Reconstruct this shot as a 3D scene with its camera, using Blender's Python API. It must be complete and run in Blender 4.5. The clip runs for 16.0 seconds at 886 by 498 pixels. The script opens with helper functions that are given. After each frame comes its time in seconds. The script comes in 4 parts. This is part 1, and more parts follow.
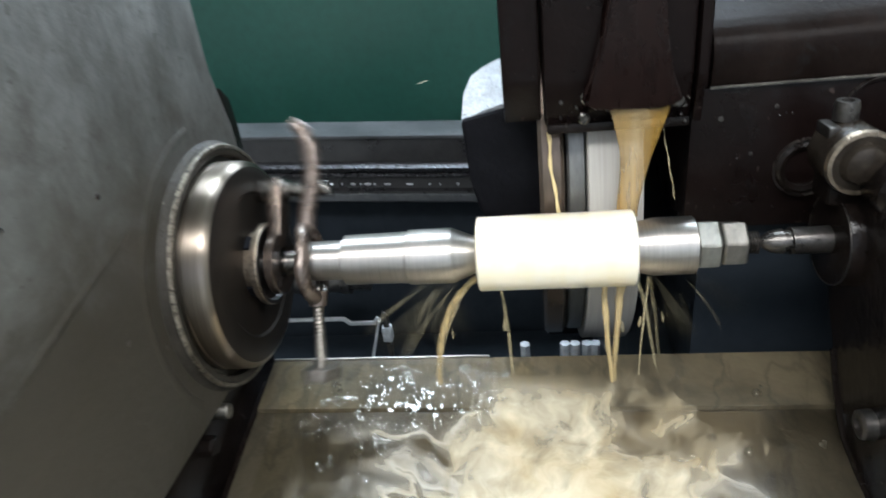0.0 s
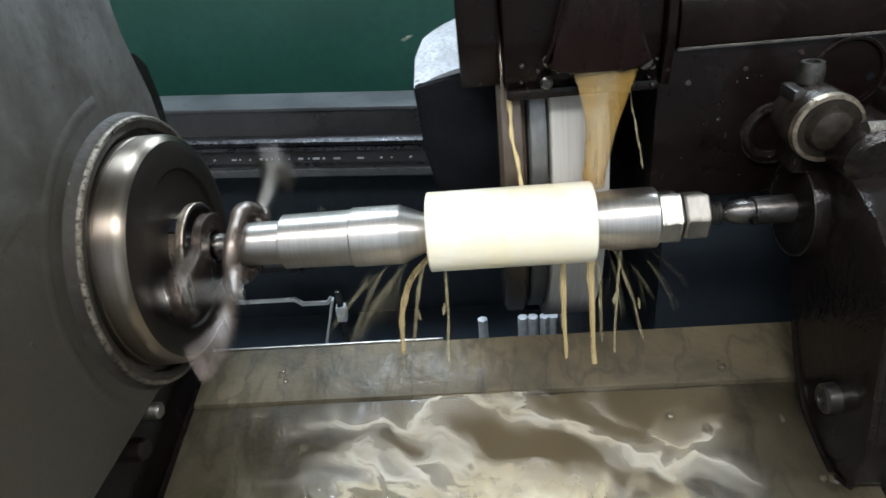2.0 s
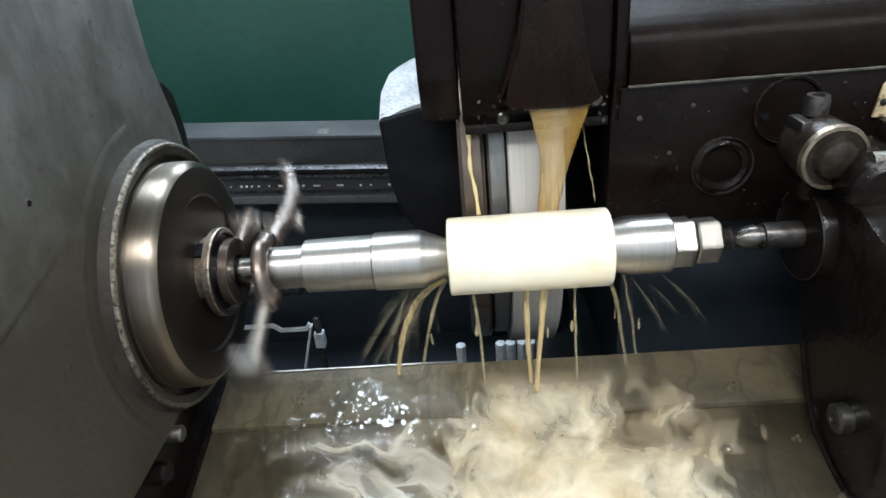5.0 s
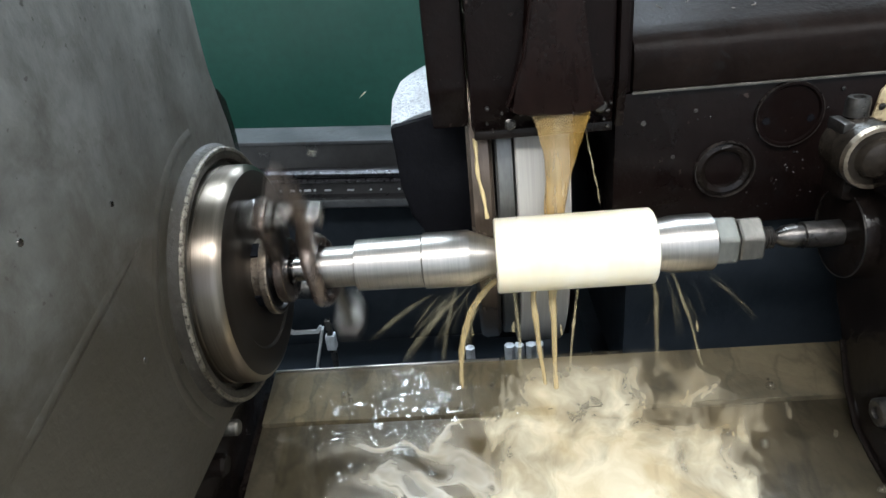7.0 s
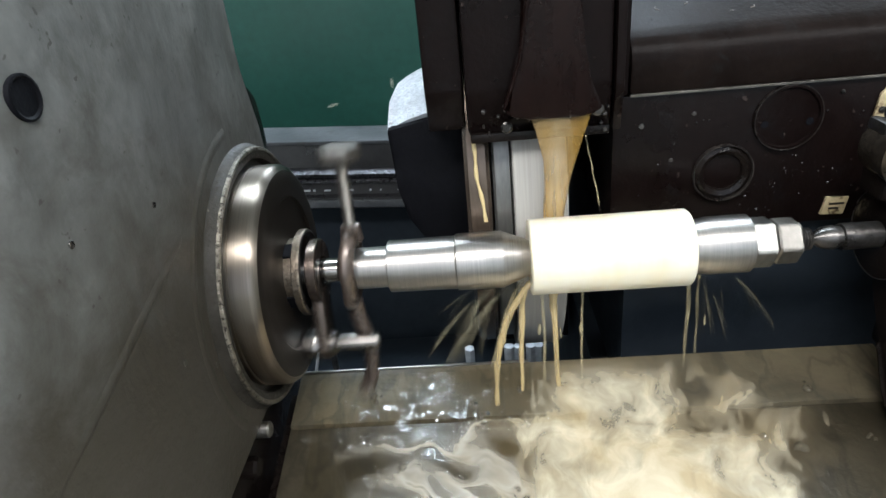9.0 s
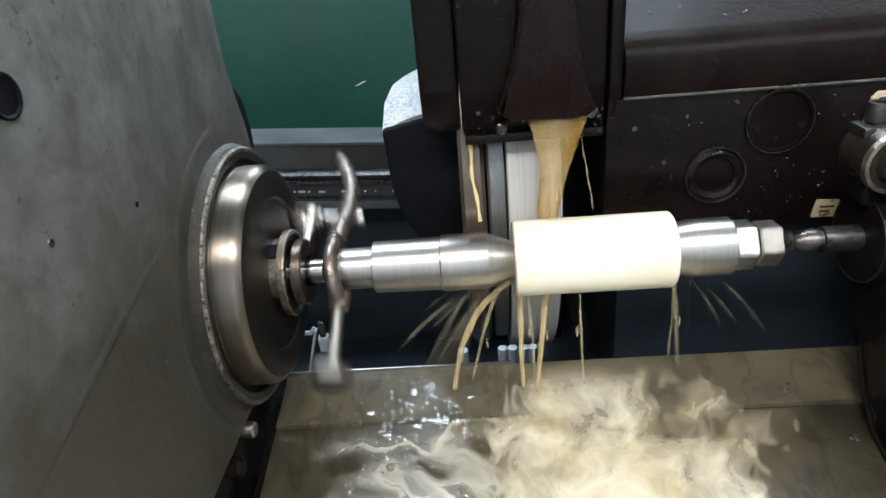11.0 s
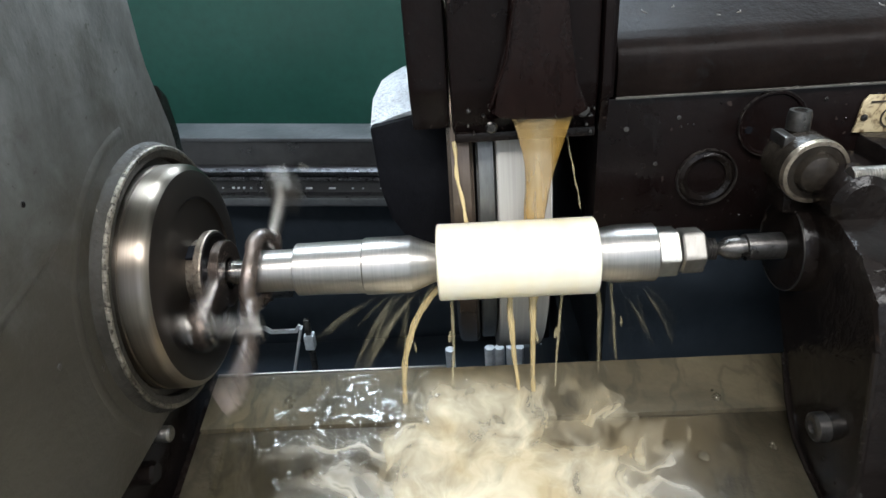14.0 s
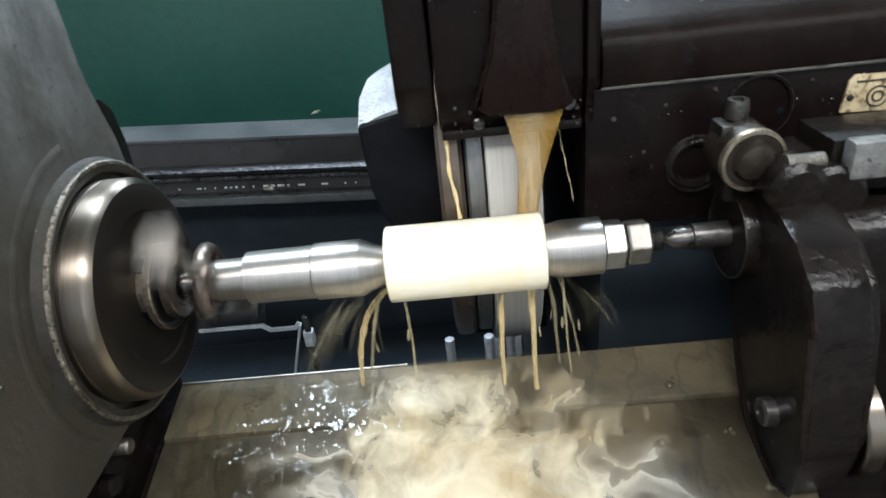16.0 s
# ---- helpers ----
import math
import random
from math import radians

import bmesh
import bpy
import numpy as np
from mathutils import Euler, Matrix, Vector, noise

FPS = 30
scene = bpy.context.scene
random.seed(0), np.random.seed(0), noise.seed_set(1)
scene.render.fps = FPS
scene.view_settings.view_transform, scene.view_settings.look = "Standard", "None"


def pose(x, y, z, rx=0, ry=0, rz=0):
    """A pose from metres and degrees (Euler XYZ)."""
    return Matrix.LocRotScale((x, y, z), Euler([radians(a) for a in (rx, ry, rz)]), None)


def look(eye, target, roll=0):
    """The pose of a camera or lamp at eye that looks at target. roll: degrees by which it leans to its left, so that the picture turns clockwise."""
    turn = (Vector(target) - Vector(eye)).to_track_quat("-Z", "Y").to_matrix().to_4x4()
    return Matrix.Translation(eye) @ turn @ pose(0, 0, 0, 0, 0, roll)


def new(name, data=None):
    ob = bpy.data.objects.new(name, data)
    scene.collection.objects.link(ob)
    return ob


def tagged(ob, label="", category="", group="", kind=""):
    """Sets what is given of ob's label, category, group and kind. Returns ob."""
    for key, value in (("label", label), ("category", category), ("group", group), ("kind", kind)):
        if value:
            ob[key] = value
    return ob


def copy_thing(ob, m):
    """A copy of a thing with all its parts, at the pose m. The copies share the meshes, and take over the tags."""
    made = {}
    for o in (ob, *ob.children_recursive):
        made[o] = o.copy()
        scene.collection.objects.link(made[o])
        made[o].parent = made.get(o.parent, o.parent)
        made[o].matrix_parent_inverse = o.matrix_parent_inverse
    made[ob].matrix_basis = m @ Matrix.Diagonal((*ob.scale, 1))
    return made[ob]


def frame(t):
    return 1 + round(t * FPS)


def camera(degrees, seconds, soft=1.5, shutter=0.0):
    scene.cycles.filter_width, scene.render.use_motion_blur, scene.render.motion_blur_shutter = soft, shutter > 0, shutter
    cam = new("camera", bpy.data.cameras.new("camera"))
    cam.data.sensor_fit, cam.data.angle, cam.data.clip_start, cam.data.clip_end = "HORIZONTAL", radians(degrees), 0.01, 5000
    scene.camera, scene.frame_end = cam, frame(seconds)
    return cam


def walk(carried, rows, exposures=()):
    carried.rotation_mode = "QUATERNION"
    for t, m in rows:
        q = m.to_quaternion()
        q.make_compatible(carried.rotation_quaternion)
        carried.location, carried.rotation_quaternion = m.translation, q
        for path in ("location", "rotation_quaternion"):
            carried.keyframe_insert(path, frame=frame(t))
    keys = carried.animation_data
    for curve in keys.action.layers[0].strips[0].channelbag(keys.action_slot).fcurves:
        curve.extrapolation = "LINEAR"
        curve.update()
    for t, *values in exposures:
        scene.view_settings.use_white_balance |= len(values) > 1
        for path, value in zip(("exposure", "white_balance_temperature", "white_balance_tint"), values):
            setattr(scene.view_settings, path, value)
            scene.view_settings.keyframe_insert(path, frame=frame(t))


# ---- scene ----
EXPOSURES = [(0.0, 0.10, 6150, 10), (0.8, 0.02, 6150, 10), (1.6, -0.06, 6150, 10), (3.2, -0.06, 6150, 10), (4.2, 0.02, 6150, 10), (6.3, 0.10, 6150, 10), (16.0, 0.10, 6150, 10)]
# ---- camera ----
def eye(x, y, z, yaw, pitch, roll):
    """A camera pose: yaw to the left from +y, pitch up, roll to its left."""
    return pose(x, y, z, 0, 0, yaw) @ pose(0, 0, 0, 90 + pitch, 0, 0) @ pose(0, 0, 0, 0, 0, ROLL_SIGN * roll)


ROLL_SIGN = 1
cam = camera(70.00, 16.0, shutter=0.6)
PATH = [
    (0.0, eye(-0.0615, -0.4359, 0.2326, 9.35, -27.15, -6.87)),
    (0.5, eye(-0.0615, -0.4133, 0.2205, 6.85, -29.16, -6.23)),
    (1.0, eye(-0.0702, -0.4171, 0.2273, 6.82, -28.98, -6.23)),
    (1.5, eye(-0.0805, -0.4163, 0.2194, 6.20, -29.45, -5.58)),
    (2.0, eye(-0.0675, -0.4031, 0.2187, 4.91, -29.99, -6.15)),
    (2.5, eye(-0.0573, -0.3995, 0.2231, 4.41, -29.59, -6.49)),
    (3.0, eye(-0.0514, -0.3936, 0.2186, 3.01, -29.86, -5.61)),
    (3.5, eye(-0.0501, -0.3993, 0.2202, 3.36, -29.40, -5.53)),
    (4.0, eye(-0.0466, -0.4032, 0.2232, 3.19, -28.73, -5.25)),
    (6.5, eye(-0.0470, -0.4291, 0.2294, 4.13, -27.35, -5.84)),
    (7.0, eye(-0.0468, -0.4294, 0.2318, 4.26, -27.34, -5.92)),
    (7.5, eye(-0.0488, -0.4269, 0.2308, 4.37, -27.09, -6.06)),
    (8.0, eye(-0.0443, -0.4276, 0.2369, 4.81, -27.45, -6.49)),
    (8.5, eye(-0.0427, -0.4251, 0.2338, 4.71, -27.46, -6.18)),
    (11.0, eye(-0.0426, -0.4279, 0.2332, 3.84, -27.27, -5.36)),
    (11.5, eye(-0.0387, -0.4259, 0.2320, 3.68, -27.31, -5.23)),
    (12.0, eye(-0.0400, -0.4280, 0.2353, 3.19, -27.01, -4.86)),
    (12.5, eye(-0.0361, -0.4271, 0.2373, 3.24, -26.87, -5.28)),
    (13.0, eye(-0.0355, -0.4271, 0.2335, 3.03, -27.19, -4.85)),
    (13.5, eye(-0.0418, -0.4215, 0.2310, 2.84, -27.43, -4.24)),
    (14.0, eye(-0.0432, -0.4194, 0.2305, 2.60, -27.56, -4.13)),
    (14.5, eye(-0.0449, -0.4195, 0.2323, 2.67, -27.36, -3.89)),
    (15.0, eye(-0.0463, -0.4202, 0.2337, 2.90, -27.16, -3.99)),
    (15.5, eye(-0.0451, -0.4173, 0.2331, 2.97, -27.39, -3.99)),
    (16.0, eye(-0.0390, -0.4164, 0.2383, 2.44, -28.79, -6.52)),
]
walk(cam, PATH, exposures=EXPOSURES)

# ---- light: two unseen ceiling lamps over the machine and daylight through unseen workshop windows ----
NORTH = (0.1, 3.8, 0.9, 2.9)
SOUTH = (-1.5, 2.4, 0.6, 2.6)
LAMPS = [((-0.10, 1.15, 2.30), 1.5, 0.8, 108, (0.80, 0.92, 1.0)), ((0.15, -1.35, 1.75), 3.2, 0.5, 110, (1.0, 0.975, 0.94))]
world = bpy.data.worlds.new("sky")
scene.world = world
world.use_nodes = True
sky = world.node_tree.nodes.new("ShaderNodeTexSky")
sky.sky_type, sky.sun_disc, sky.sun_elevation, sky.sun_rotation = "NISHITA", False, radians(38), radians(200)
world.node_tree.links.new(sky.outputs["Color"], world.node_tree.nodes["Background"].inputs["Color"])
world.node_tree.nodes["Background"].inputs["Strength"].default_value = 0.1


def area_light(name, place, target, width, height, watts, colour):
    data = bpy.data.lights.new(name, "AREA")
    data.shape, data.size, data.size_y, data.energy, data.color = "RECTANGLE", width, height, watts, colour
    new(name, data).matrix_world = look(place, target)


# The north window is placed and powered to brighten the headstock's upper face.
area_light("north_daylight", (1.95, 4.45, 1.9), (1.55, 0, 1.4), 3.7, 1.9, 480, (0.78, 0.90, 1.0))
area_light("south_daylight", (0.45, -3.45, 1.6), (0.45, 0, 1.2), 3.8, 1.9, 18, (0.92, 0.96, 1.0))
for place, width, depth, watts, colour in LAMPS:
    area_light("lamp_light", place, (place[0], place[1] + 0.0001, -1), width, depth, watts, colour)

# ---- materials ----
def node_mat(name):
    m = bpy.data.materials.new(name)
    m.use_nodes = True
    nt = m.node_tree
    b = nt.nodes["Principled BSDF"]
    return m, nt, b


def noise_node(nt, scale, detail=4.0, rough=0.6, coord="Object", stretch=(1, 1, 1), distortion=0.0):
    tc = nt.nodes.new("ShaderNodeTexCoord")
    mp = nt.nodes.new("ShaderNodeMapping")
    mp.inputs["Scale"].default_value = stretch
    n = nt.nodes.new("ShaderNodeTexNoise")
    n.inputs["Scale"].default_value = scale
    n.inputs["Detail"].default_value = detail
    n.inputs["Roughness"].default_value = rough
    n.inputs["Distortion"].default_value = distortion
    nt.links.new(tc.outputs[coord], mp.inputs["Vector"])
    nt.links.new(mp.outputs["Vector"], n.inputs["Vector"])
    return n.outputs["Fac"]


def ramp(nt, fac, stops):
    r = nt.nodes.new("ShaderNodeValToRGB")
    els = r.color_ramp.elements
    while len(els) < len(stops):
        els.new(0.5)
    for e, (p, c) in zip(els, stops):
        e.position = p
        e.color = (*c, 1) if len(c) == 3 else c
    nt.links.new(fac, r.inputs["Fac"])
    return r.outputs["Color"]


def grey(v):
    return (v, v, v)


def mixed(nt, fac, a, b):
    m = nt.nodes.new("ShaderNodeMix")
    m.data_type = "RGBA"
    for sock, val in ((m.inputs[0], fac), (m.inputs[6], a), (m.inputs[7], b)):
        if isinstance(val, tuple):
            sock.default_value = (*val, 1)
        elif isinstance(val, float):
            sock.default_value = val
        else:
            nt.links.new(val, sock)
    return m.outputs[2]


def bump(nt, b, heights, normal_in="Normal"):
    last = None
    for h, strength, dist in heights:
        n = nt.nodes.new("ShaderNodeBump")
        n.inputs["Strength"].default_value = strength
        n.inputs["Distance"].default_value = dist
        nt.links.new(h, n.inputs["Height"])
        if last:
            nt.links.new(last, n.inputs["Normal"])
        last = n.outputs["Normal"]
    nt.links.new(last, b.inputs[normal_in])


def surface(name, dark, light, rough=(0.4, 0.6), metal=0.0, big=8, fine=120, relief=0.3, dist=0.001,
            stain=None, stain_at=(0.55, 0.7), coat=0.0, stretch=(1, 1, 1), big_stretch=(1, 1, 1), specks=None, gloss=0.5, turned=0.0):
    """A worn surface: two colours by a broad noise, grain by a fine one, stains with a shape of their own."""
    m, nt, b = node_mat(name)
    broad = noise_node(nt, big, 6, 0.65, stretch=big_stretch)
    grain = noise_node(nt, fine, 3, 0.6, stretch=stretch)
    col = mixed(nt, ramp(nt, broad, [(0.3, grey(0)), (0.7, grey(1))]), dark, light)
    col = mixed(nt, ramp(nt, grain, [(0.35, grey(0)), (0.75, grey(0.45))]), col, tuple(0.55 * c for c in dark))
    if stain:
        s = noise_node(nt, big * 2.3, 7, 0.7, distortion=0.6)
        col = mixed(nt, ramp(nt, s, [(stain_at[0], grey(0)), (stain_at[1], grey(1))]), col, stain)
    if specks:
        s = noise_node(nt, 160, 2, 0.5)
        col = mixed(nt, ramp(nt, s, [(0.70, grey(0)), (0.73, grey(1))]), col, specks)
    nt.links.new(col, b.inputs["Base Color"])
    nt.links.new(ramp(nt, broad, [(0.3, grey(rough[0])), (0.7, grey(rough[1]))]), b.inputs["Roughness"])
    b.inputs["Metallic"].default_value = metal
    b.inputs["Coat Weight"].default_value = coat
    b.inputs["Coat Roughness"].default_value = 0.12
    b.inputs["Specular IOR Level"].default_value = gloss
    bump(nt, b, [(broad, relief * 0.6, dist * 4), (grain, relief, dist)])
    if turned:
        tan = nt.nodes.new("ShaderNodeTangent")
        tan.direction_type, tan.axis = "RADIAL", "X"
        nt.links.new(tan.outputs[0], b.inputs["Tangent"])
        b.inputs["Anisotropic"].default_value = turned
        b.inputs["Anisotropic Rotation"].default_value = 0.25
    return m


HEAD_GREY = surface("olive grey machine paint", (0.085, 0.086, 0.078), (0.170, 0.172, 0.160), (0.34, 0.52), big=13, fine=90, relief=0.6, big_stretch=(1, 1.5, 0.7),
                    stain=(0.050, 0.044, 0.035), stain_at=(0.50, 0.78), specks=(0.05, 0.046, 0.039), gloss=0.9)
RING_IRON = surface("dirty painted iron", (0.022, 0.019, 0.015), (0.050, 0.045, 0.036), (0.35, 0.55), 0.0, big=35, fine=260, relief=0.7, stain=(0.03, 0.025, 0.019), stain_at=(0.52, 0.68), specks=(0.16, 0.14, 0.115), gloss=0.15)
SCUFFED = surface("scuffed bare iron edge", (0.10, 0.085, 0.065), (0.42, 0.38, 0.31), (0.25, 0.45), 0.8, big=110, fine=420, relief=1.0, stain=(0.04, 0.033, 0.026), stain_at=(0.50, 0.60))
THIN_RIM = surface("worn enamel edge with painted glint", (0.018, 0.014, 0.012), (0.070, 0.060, 0.052), (0.2, 0.4), 0.3, big=70, fine=300, relief=0.6, stain=(0.012, 0.009, 0.008), stain_at=(0.44, 0.58))
STEEL = surface("turned steel", (0.46, 0.435, 0.40), (0.54, 0.51, 0.475), (0.37, 0.43), 1.0, big=4, fine=30, relief=0.008, dist=0.0004,
                stretch=(40, 1, 1), big_stretch=(6, 1, 1), turned=0.55)
PLATE_STEEL = surface("polished drive plate steel", (0.27, 0.225, 0.18), (0.36, 0.31, 0.255), (0.33, 0.40), 1.0, big=4, fine=30, relief=0.02, dist=0.0004,
                      stretch=(40, 1, 1), big_stretch=(5, 1, 1), turned=0.9)
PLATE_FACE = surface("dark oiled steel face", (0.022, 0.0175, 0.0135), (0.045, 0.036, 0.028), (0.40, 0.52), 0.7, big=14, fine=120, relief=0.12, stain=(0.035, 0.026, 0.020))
HUB_DARK = surface("black hub bore", (0.012, 0.010, 0.009), (0.022, 0.019, 0.017), (0.25, 0.4), 0.3, big=40, fine=200, relief=0.3)
POLISHED = surface("oily polished steel", (0.27, 0.25, 0.23), (0.40, 0.38, 0.35), (0.12, 0.2), 1.0, big=60, fine=200, relief=0.08)
DRIVER_STEEL = surface("oily brown forged steel", (0.10, 0.075, 0.060), (0.21, 0.165, 0.135), (0.18, 0.30), 0.85, big=50, fine=240, relief=0.3, coat=0.4)
COLLAR = surface("worn bronze-brown steel", (0.20, 0.16, 0.12), (0.42, 0.35, 0.27), (0.25, 0.4), 0.9, big=90, fine=400, relief=0.4, stain=(0.06, 0.045, 0.035))
DARK_STEEL = surface("dark oily steel", (0.07, 0.065, 0.06), (0.16, 0.15, 0.14), (0.22, 0.4), 0.9, big=70, fine=300, relief=0.25)
NUT_STEEL = surface("zinc plated steel", (0.36, 0.36, 0.33), (0.50, 0.50, 0.46), (0.26, 0.4), 1.0, big=80, fine=300, relief=0.15)
DOG_IRON = surface("wet forged iron", (0.10, 0.075, 0.06), (0.24, 0.19, 0.16), (0.2, 0.4), 0.7, big=70, fine=300, relief=0.5, coat=0.5)
BOLT_STEEL = surface("bright bolt steel", (0.22, 0.205, 0.185), (0.36, 0.34, 0.305), (0.36, 0.5), 1.0, big=90, fine=400, relief=0.3)
HEAD_STEEL = surface("dull worn bolt steel", (0.13, 0.12, 0.105), (0.25, 0.23, 0.205), (0.40, 0.55), 0.9, big=90, fine=400, relief=0.4)
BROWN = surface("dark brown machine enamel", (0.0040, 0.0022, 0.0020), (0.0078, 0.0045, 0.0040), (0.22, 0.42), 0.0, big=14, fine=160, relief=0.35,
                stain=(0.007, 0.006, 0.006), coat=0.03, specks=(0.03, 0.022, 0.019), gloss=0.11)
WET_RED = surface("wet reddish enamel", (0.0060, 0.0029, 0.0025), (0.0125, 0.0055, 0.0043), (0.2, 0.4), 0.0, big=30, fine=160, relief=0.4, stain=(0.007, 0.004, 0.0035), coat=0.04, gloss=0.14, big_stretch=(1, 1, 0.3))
BROWN_TOP = surface("dusty brown enamel", (0.0066, 0.0044, 0.0037), (0.0120, 0.0082, 0.0068), (0.26, 0.42), 0.0, big=30, fine=260, relief=0.3,
                    stain=(0.011, 0.010, 0.0095), coat=0.0, specks=(0.006, 0.005, 0.005), gloss=0.05)
CAST_DARK = surface("wet black cast iron", (0.005, 0.0037, 0.0032), (0.0125, 0.0092, 0.0078), (0.11, 0.28), 0.0, big=26, fine=140, relief=0.8, dist=0.0009,
                    stain=(0.05, 0.032, 0.022), stain_at=(0.66, 0.76), coat=0.03, gloss=0.17)
BLACK = surface("black rubber", (0.0035, 0.0036, 0.0048), (0.0075, 0.0078, 0.0100), (0.5, 0.7), big=30, fine=200, relief=0.5, gloss=0.08)
# Blue-white colour stands for the top light that the sloped corner mirrors.
WORN_SHEEN_WHITE = surface("pitted metal, sky sheen in its colour", (0.42, 0.45, 0.49), (0.74, 0.78, 0.83), (0.3, 0.5), 0.2, big=60, fine=250, relief=0.9, dist=0.002,
                     stain=(0.2, 0.2, 0.2), stain_at=(0.6, 0.7))
WHEEL = surface("white abrasive wheel", (0.36, 0.345, 0.315), (0.42, 0.405, 0.37), (0.75, 0.9), big=10, fine=400, relief=0.03, big_stretch=(8, 0.2, 0.2), stretch=(1, 0.02, 0.02))
FLANGE_BROWN = surface("wet brown wheel flange", (0.10, 0.075, 0.055), (0.17, 0.13, 0.10), (0.18, 0.3), 0.6, big=12, fine=80, relief=0.2, stretch=(6, 1, 1))
FLANGE_GREY = surface("grey wheel flange", (0.13, 0.13, 0.12), (0.2, 0.2, 0.19), (0.25, 0.4), 0.6, big=12, fine=80, relief=0.2, stretch=(6, 1, 1))
# The pale stain colour paints the glints of the wet strips.
RAIL_WET_GLINT = surface("wet strip with painted glints", (0.03, 0.03, 0.033), (0.10, 0.10, 0.11), (0.2, 0.4), 0.5, big=60, fine=200, relief=0.8, stain=(0.5, 0.52, 0.56), stain_at=(0.58, 0.66))
GREEN = surface("green painted sheet", (0.013, 0.058, 0.043), (0.019, 0.082, 0.062), (0.3, 0.45), big=2.5, fine=40, relief=0.1, stain=(0.012, 0.06, 0.042))
RAIL_TOP = surface("dull grey rail", (0.08, 0.085, 0.092), (0.14, 0.147, 0.155), (0.3, 0.5), 0.4, big=9, fine=90, relief=0.4, stain=(0.06, 0.06, 0.06))
RAIL_DARK = surface("oily dark way cover", (0.016, 0.016, 0.018), (0.035, 0.034, 0.035), (0.2, 0.4), 0.2, big=12, fine=60, relief=0.6, coat=0.4)
BED_DARK = surface("oily black machine bed", (0.013, 0.018, 0.024), (0.024, 0.031, 0.040), (0.4, 0.6), 0.0, big=6, fine=40, relief=0.6, gloss=0.2)
# Blue-white in place of reflections on bracket edges, bolt heads and rail specks.
PALE_GLINT = surface("pale colour for bright reflections", (0.5, 0.52, 0.55), (0.7, 0.72, 0.75), (0.3, 0.5), 0.2, big=30, fine=100, relief=0.3)
LABEL = surface("yellowed label plate", (0.42, 0.33, 0.18), (0.62, 0.52, 0.33), (0.35, 0.5), big=50, fine=200, relief=0.2, stain=(0.09, 0.055, 0.025), stain_at=(0.50, 0.60))
WORN_GREY = surface("worn grey paint", (0.10, 0.10, 0.095), (0.20, 0.20, 0.19), (0.4, 0.6), 0.1, big=70, fine=250, relief=0.9, stain=(0.03, 0.026, 0.022), stain_at=(0.56, 0.66))
INK = surface("dark label ink", (0.02, 0.017, 0.012), (0.04, 0.03, 0.02), (0.5, 0.6))
CONCRETE = surface("oily concrete", (0.10, 0.10, 0.095), (0.19, 0.185, 0.175), (0.5, 0.8), big=1.5, fine=20, relief=0.4, stain=(0.05, 0.047, 0.043))
# Unseen walls and ceiling, kept pale so that their bounce lifts the darks.
PLASTER = surface("dull workshop plaster", (0.50, 0.50, 0.47), (0.62, 0.62, 0.59), (0.7, 0.9), big=1.2, fine=30, relief=0.2)
FRAME_WHITE = surface("white window frame", (0.6, 0.6, 0.58), (0.72, 0.72, 0.7), (0.4, 0.6), big=5, fine=60)


def plastic():
    m, nt, b = node_mat("cream white plastic")
    wet = noise_node(nt, 40, 4, 0.6, stretch=(1, 0.4, 0.4))
    col = mixed(nt, ramp(nt, wet, [(0.4, grey(0)), (0.75, grey(1))]), (0.84, 0.80, 0.66), (0.84, 0.75, 0.52))
    nt.links.new(col, b.inputs["Base Color"])
    b.inputs["Roughness"].default_value = 0.3
    b.inputs["Subsurface Weight"].default_value = 0.15
    b.inputs["Subsurface Radius"].default_value = (0.006, 0.005, 0.003)
    b.inputs["Coat Weight"].default_value = 0.4
    b.inputs["Coat Roughness"].default_value = 0.1
    bump(nt, b, [(noise_node(nt, 60, 3, 0.5, stretch=(8, 1, 1)), 0.08, 0.0006)])
    return m


def wet_table(name, dark, light, ripple, roughness=(0.3, 0.5), coat=0.55):
    m, nt, b = node_mat(name)
    broad = noise_node(nt, 9, 6, 0.65, distortion=0.5)
    streak = noise_node(nt, 30, 5, 0.7, stretch=(1.6, 0.45, 1), distortion=0.8)
    col = mixed(nt, ramp(nt, broad, [(0.35, grey(0)), (0.7, grey(1))]), dark, light)
    col = mixed(nt, ramp(nt, streak, [(0.52, grey(0)), (0.7, grey(0.65))]), col, tuple(0.35 * c for c in dark))
    veins = noise_at(nt, warped(nt, ((20, 0.03), (70, 0.008))), 22, 3, 0.5, (1.4, 0.6, 1))
    col = mixed(nt, ramp(nt, veins, [(0.455, grey(0)), (0.495, grey(0.42)), (0.51, grey(0.42)), (0.54, grey(0))]), col, tuple(0.4 * c for c in dark))
    nt.links.new(col, b.inputs["Base Color"])
    nt.links.new(ramp(nt, broad, [(0.3, grey(roughness[0])), (0.7, grey(roughness[1]))]), b.inputs["Roughness"])
    b.inputs["Coat Weight"].default_value = coat
    b.inputs["Coat Roughness"].default_value = 0.08
    wave = noise_node(nt, 22, 3, 0.5, stretch=(1, 0.8, 1), distortion=0.8)
    fine = noise_node(nt, 120, 3, 0.6, distortion=0.6)
    bump(nt, b, [(wave, ripple, 0.003), (fine, ripple * 0.6, 0.0008)])
    bump(nt, b, [(wave, ripple, 0.003), (fine, ripple * 0.8, 0.0009)], "Coat Normal")
    return m


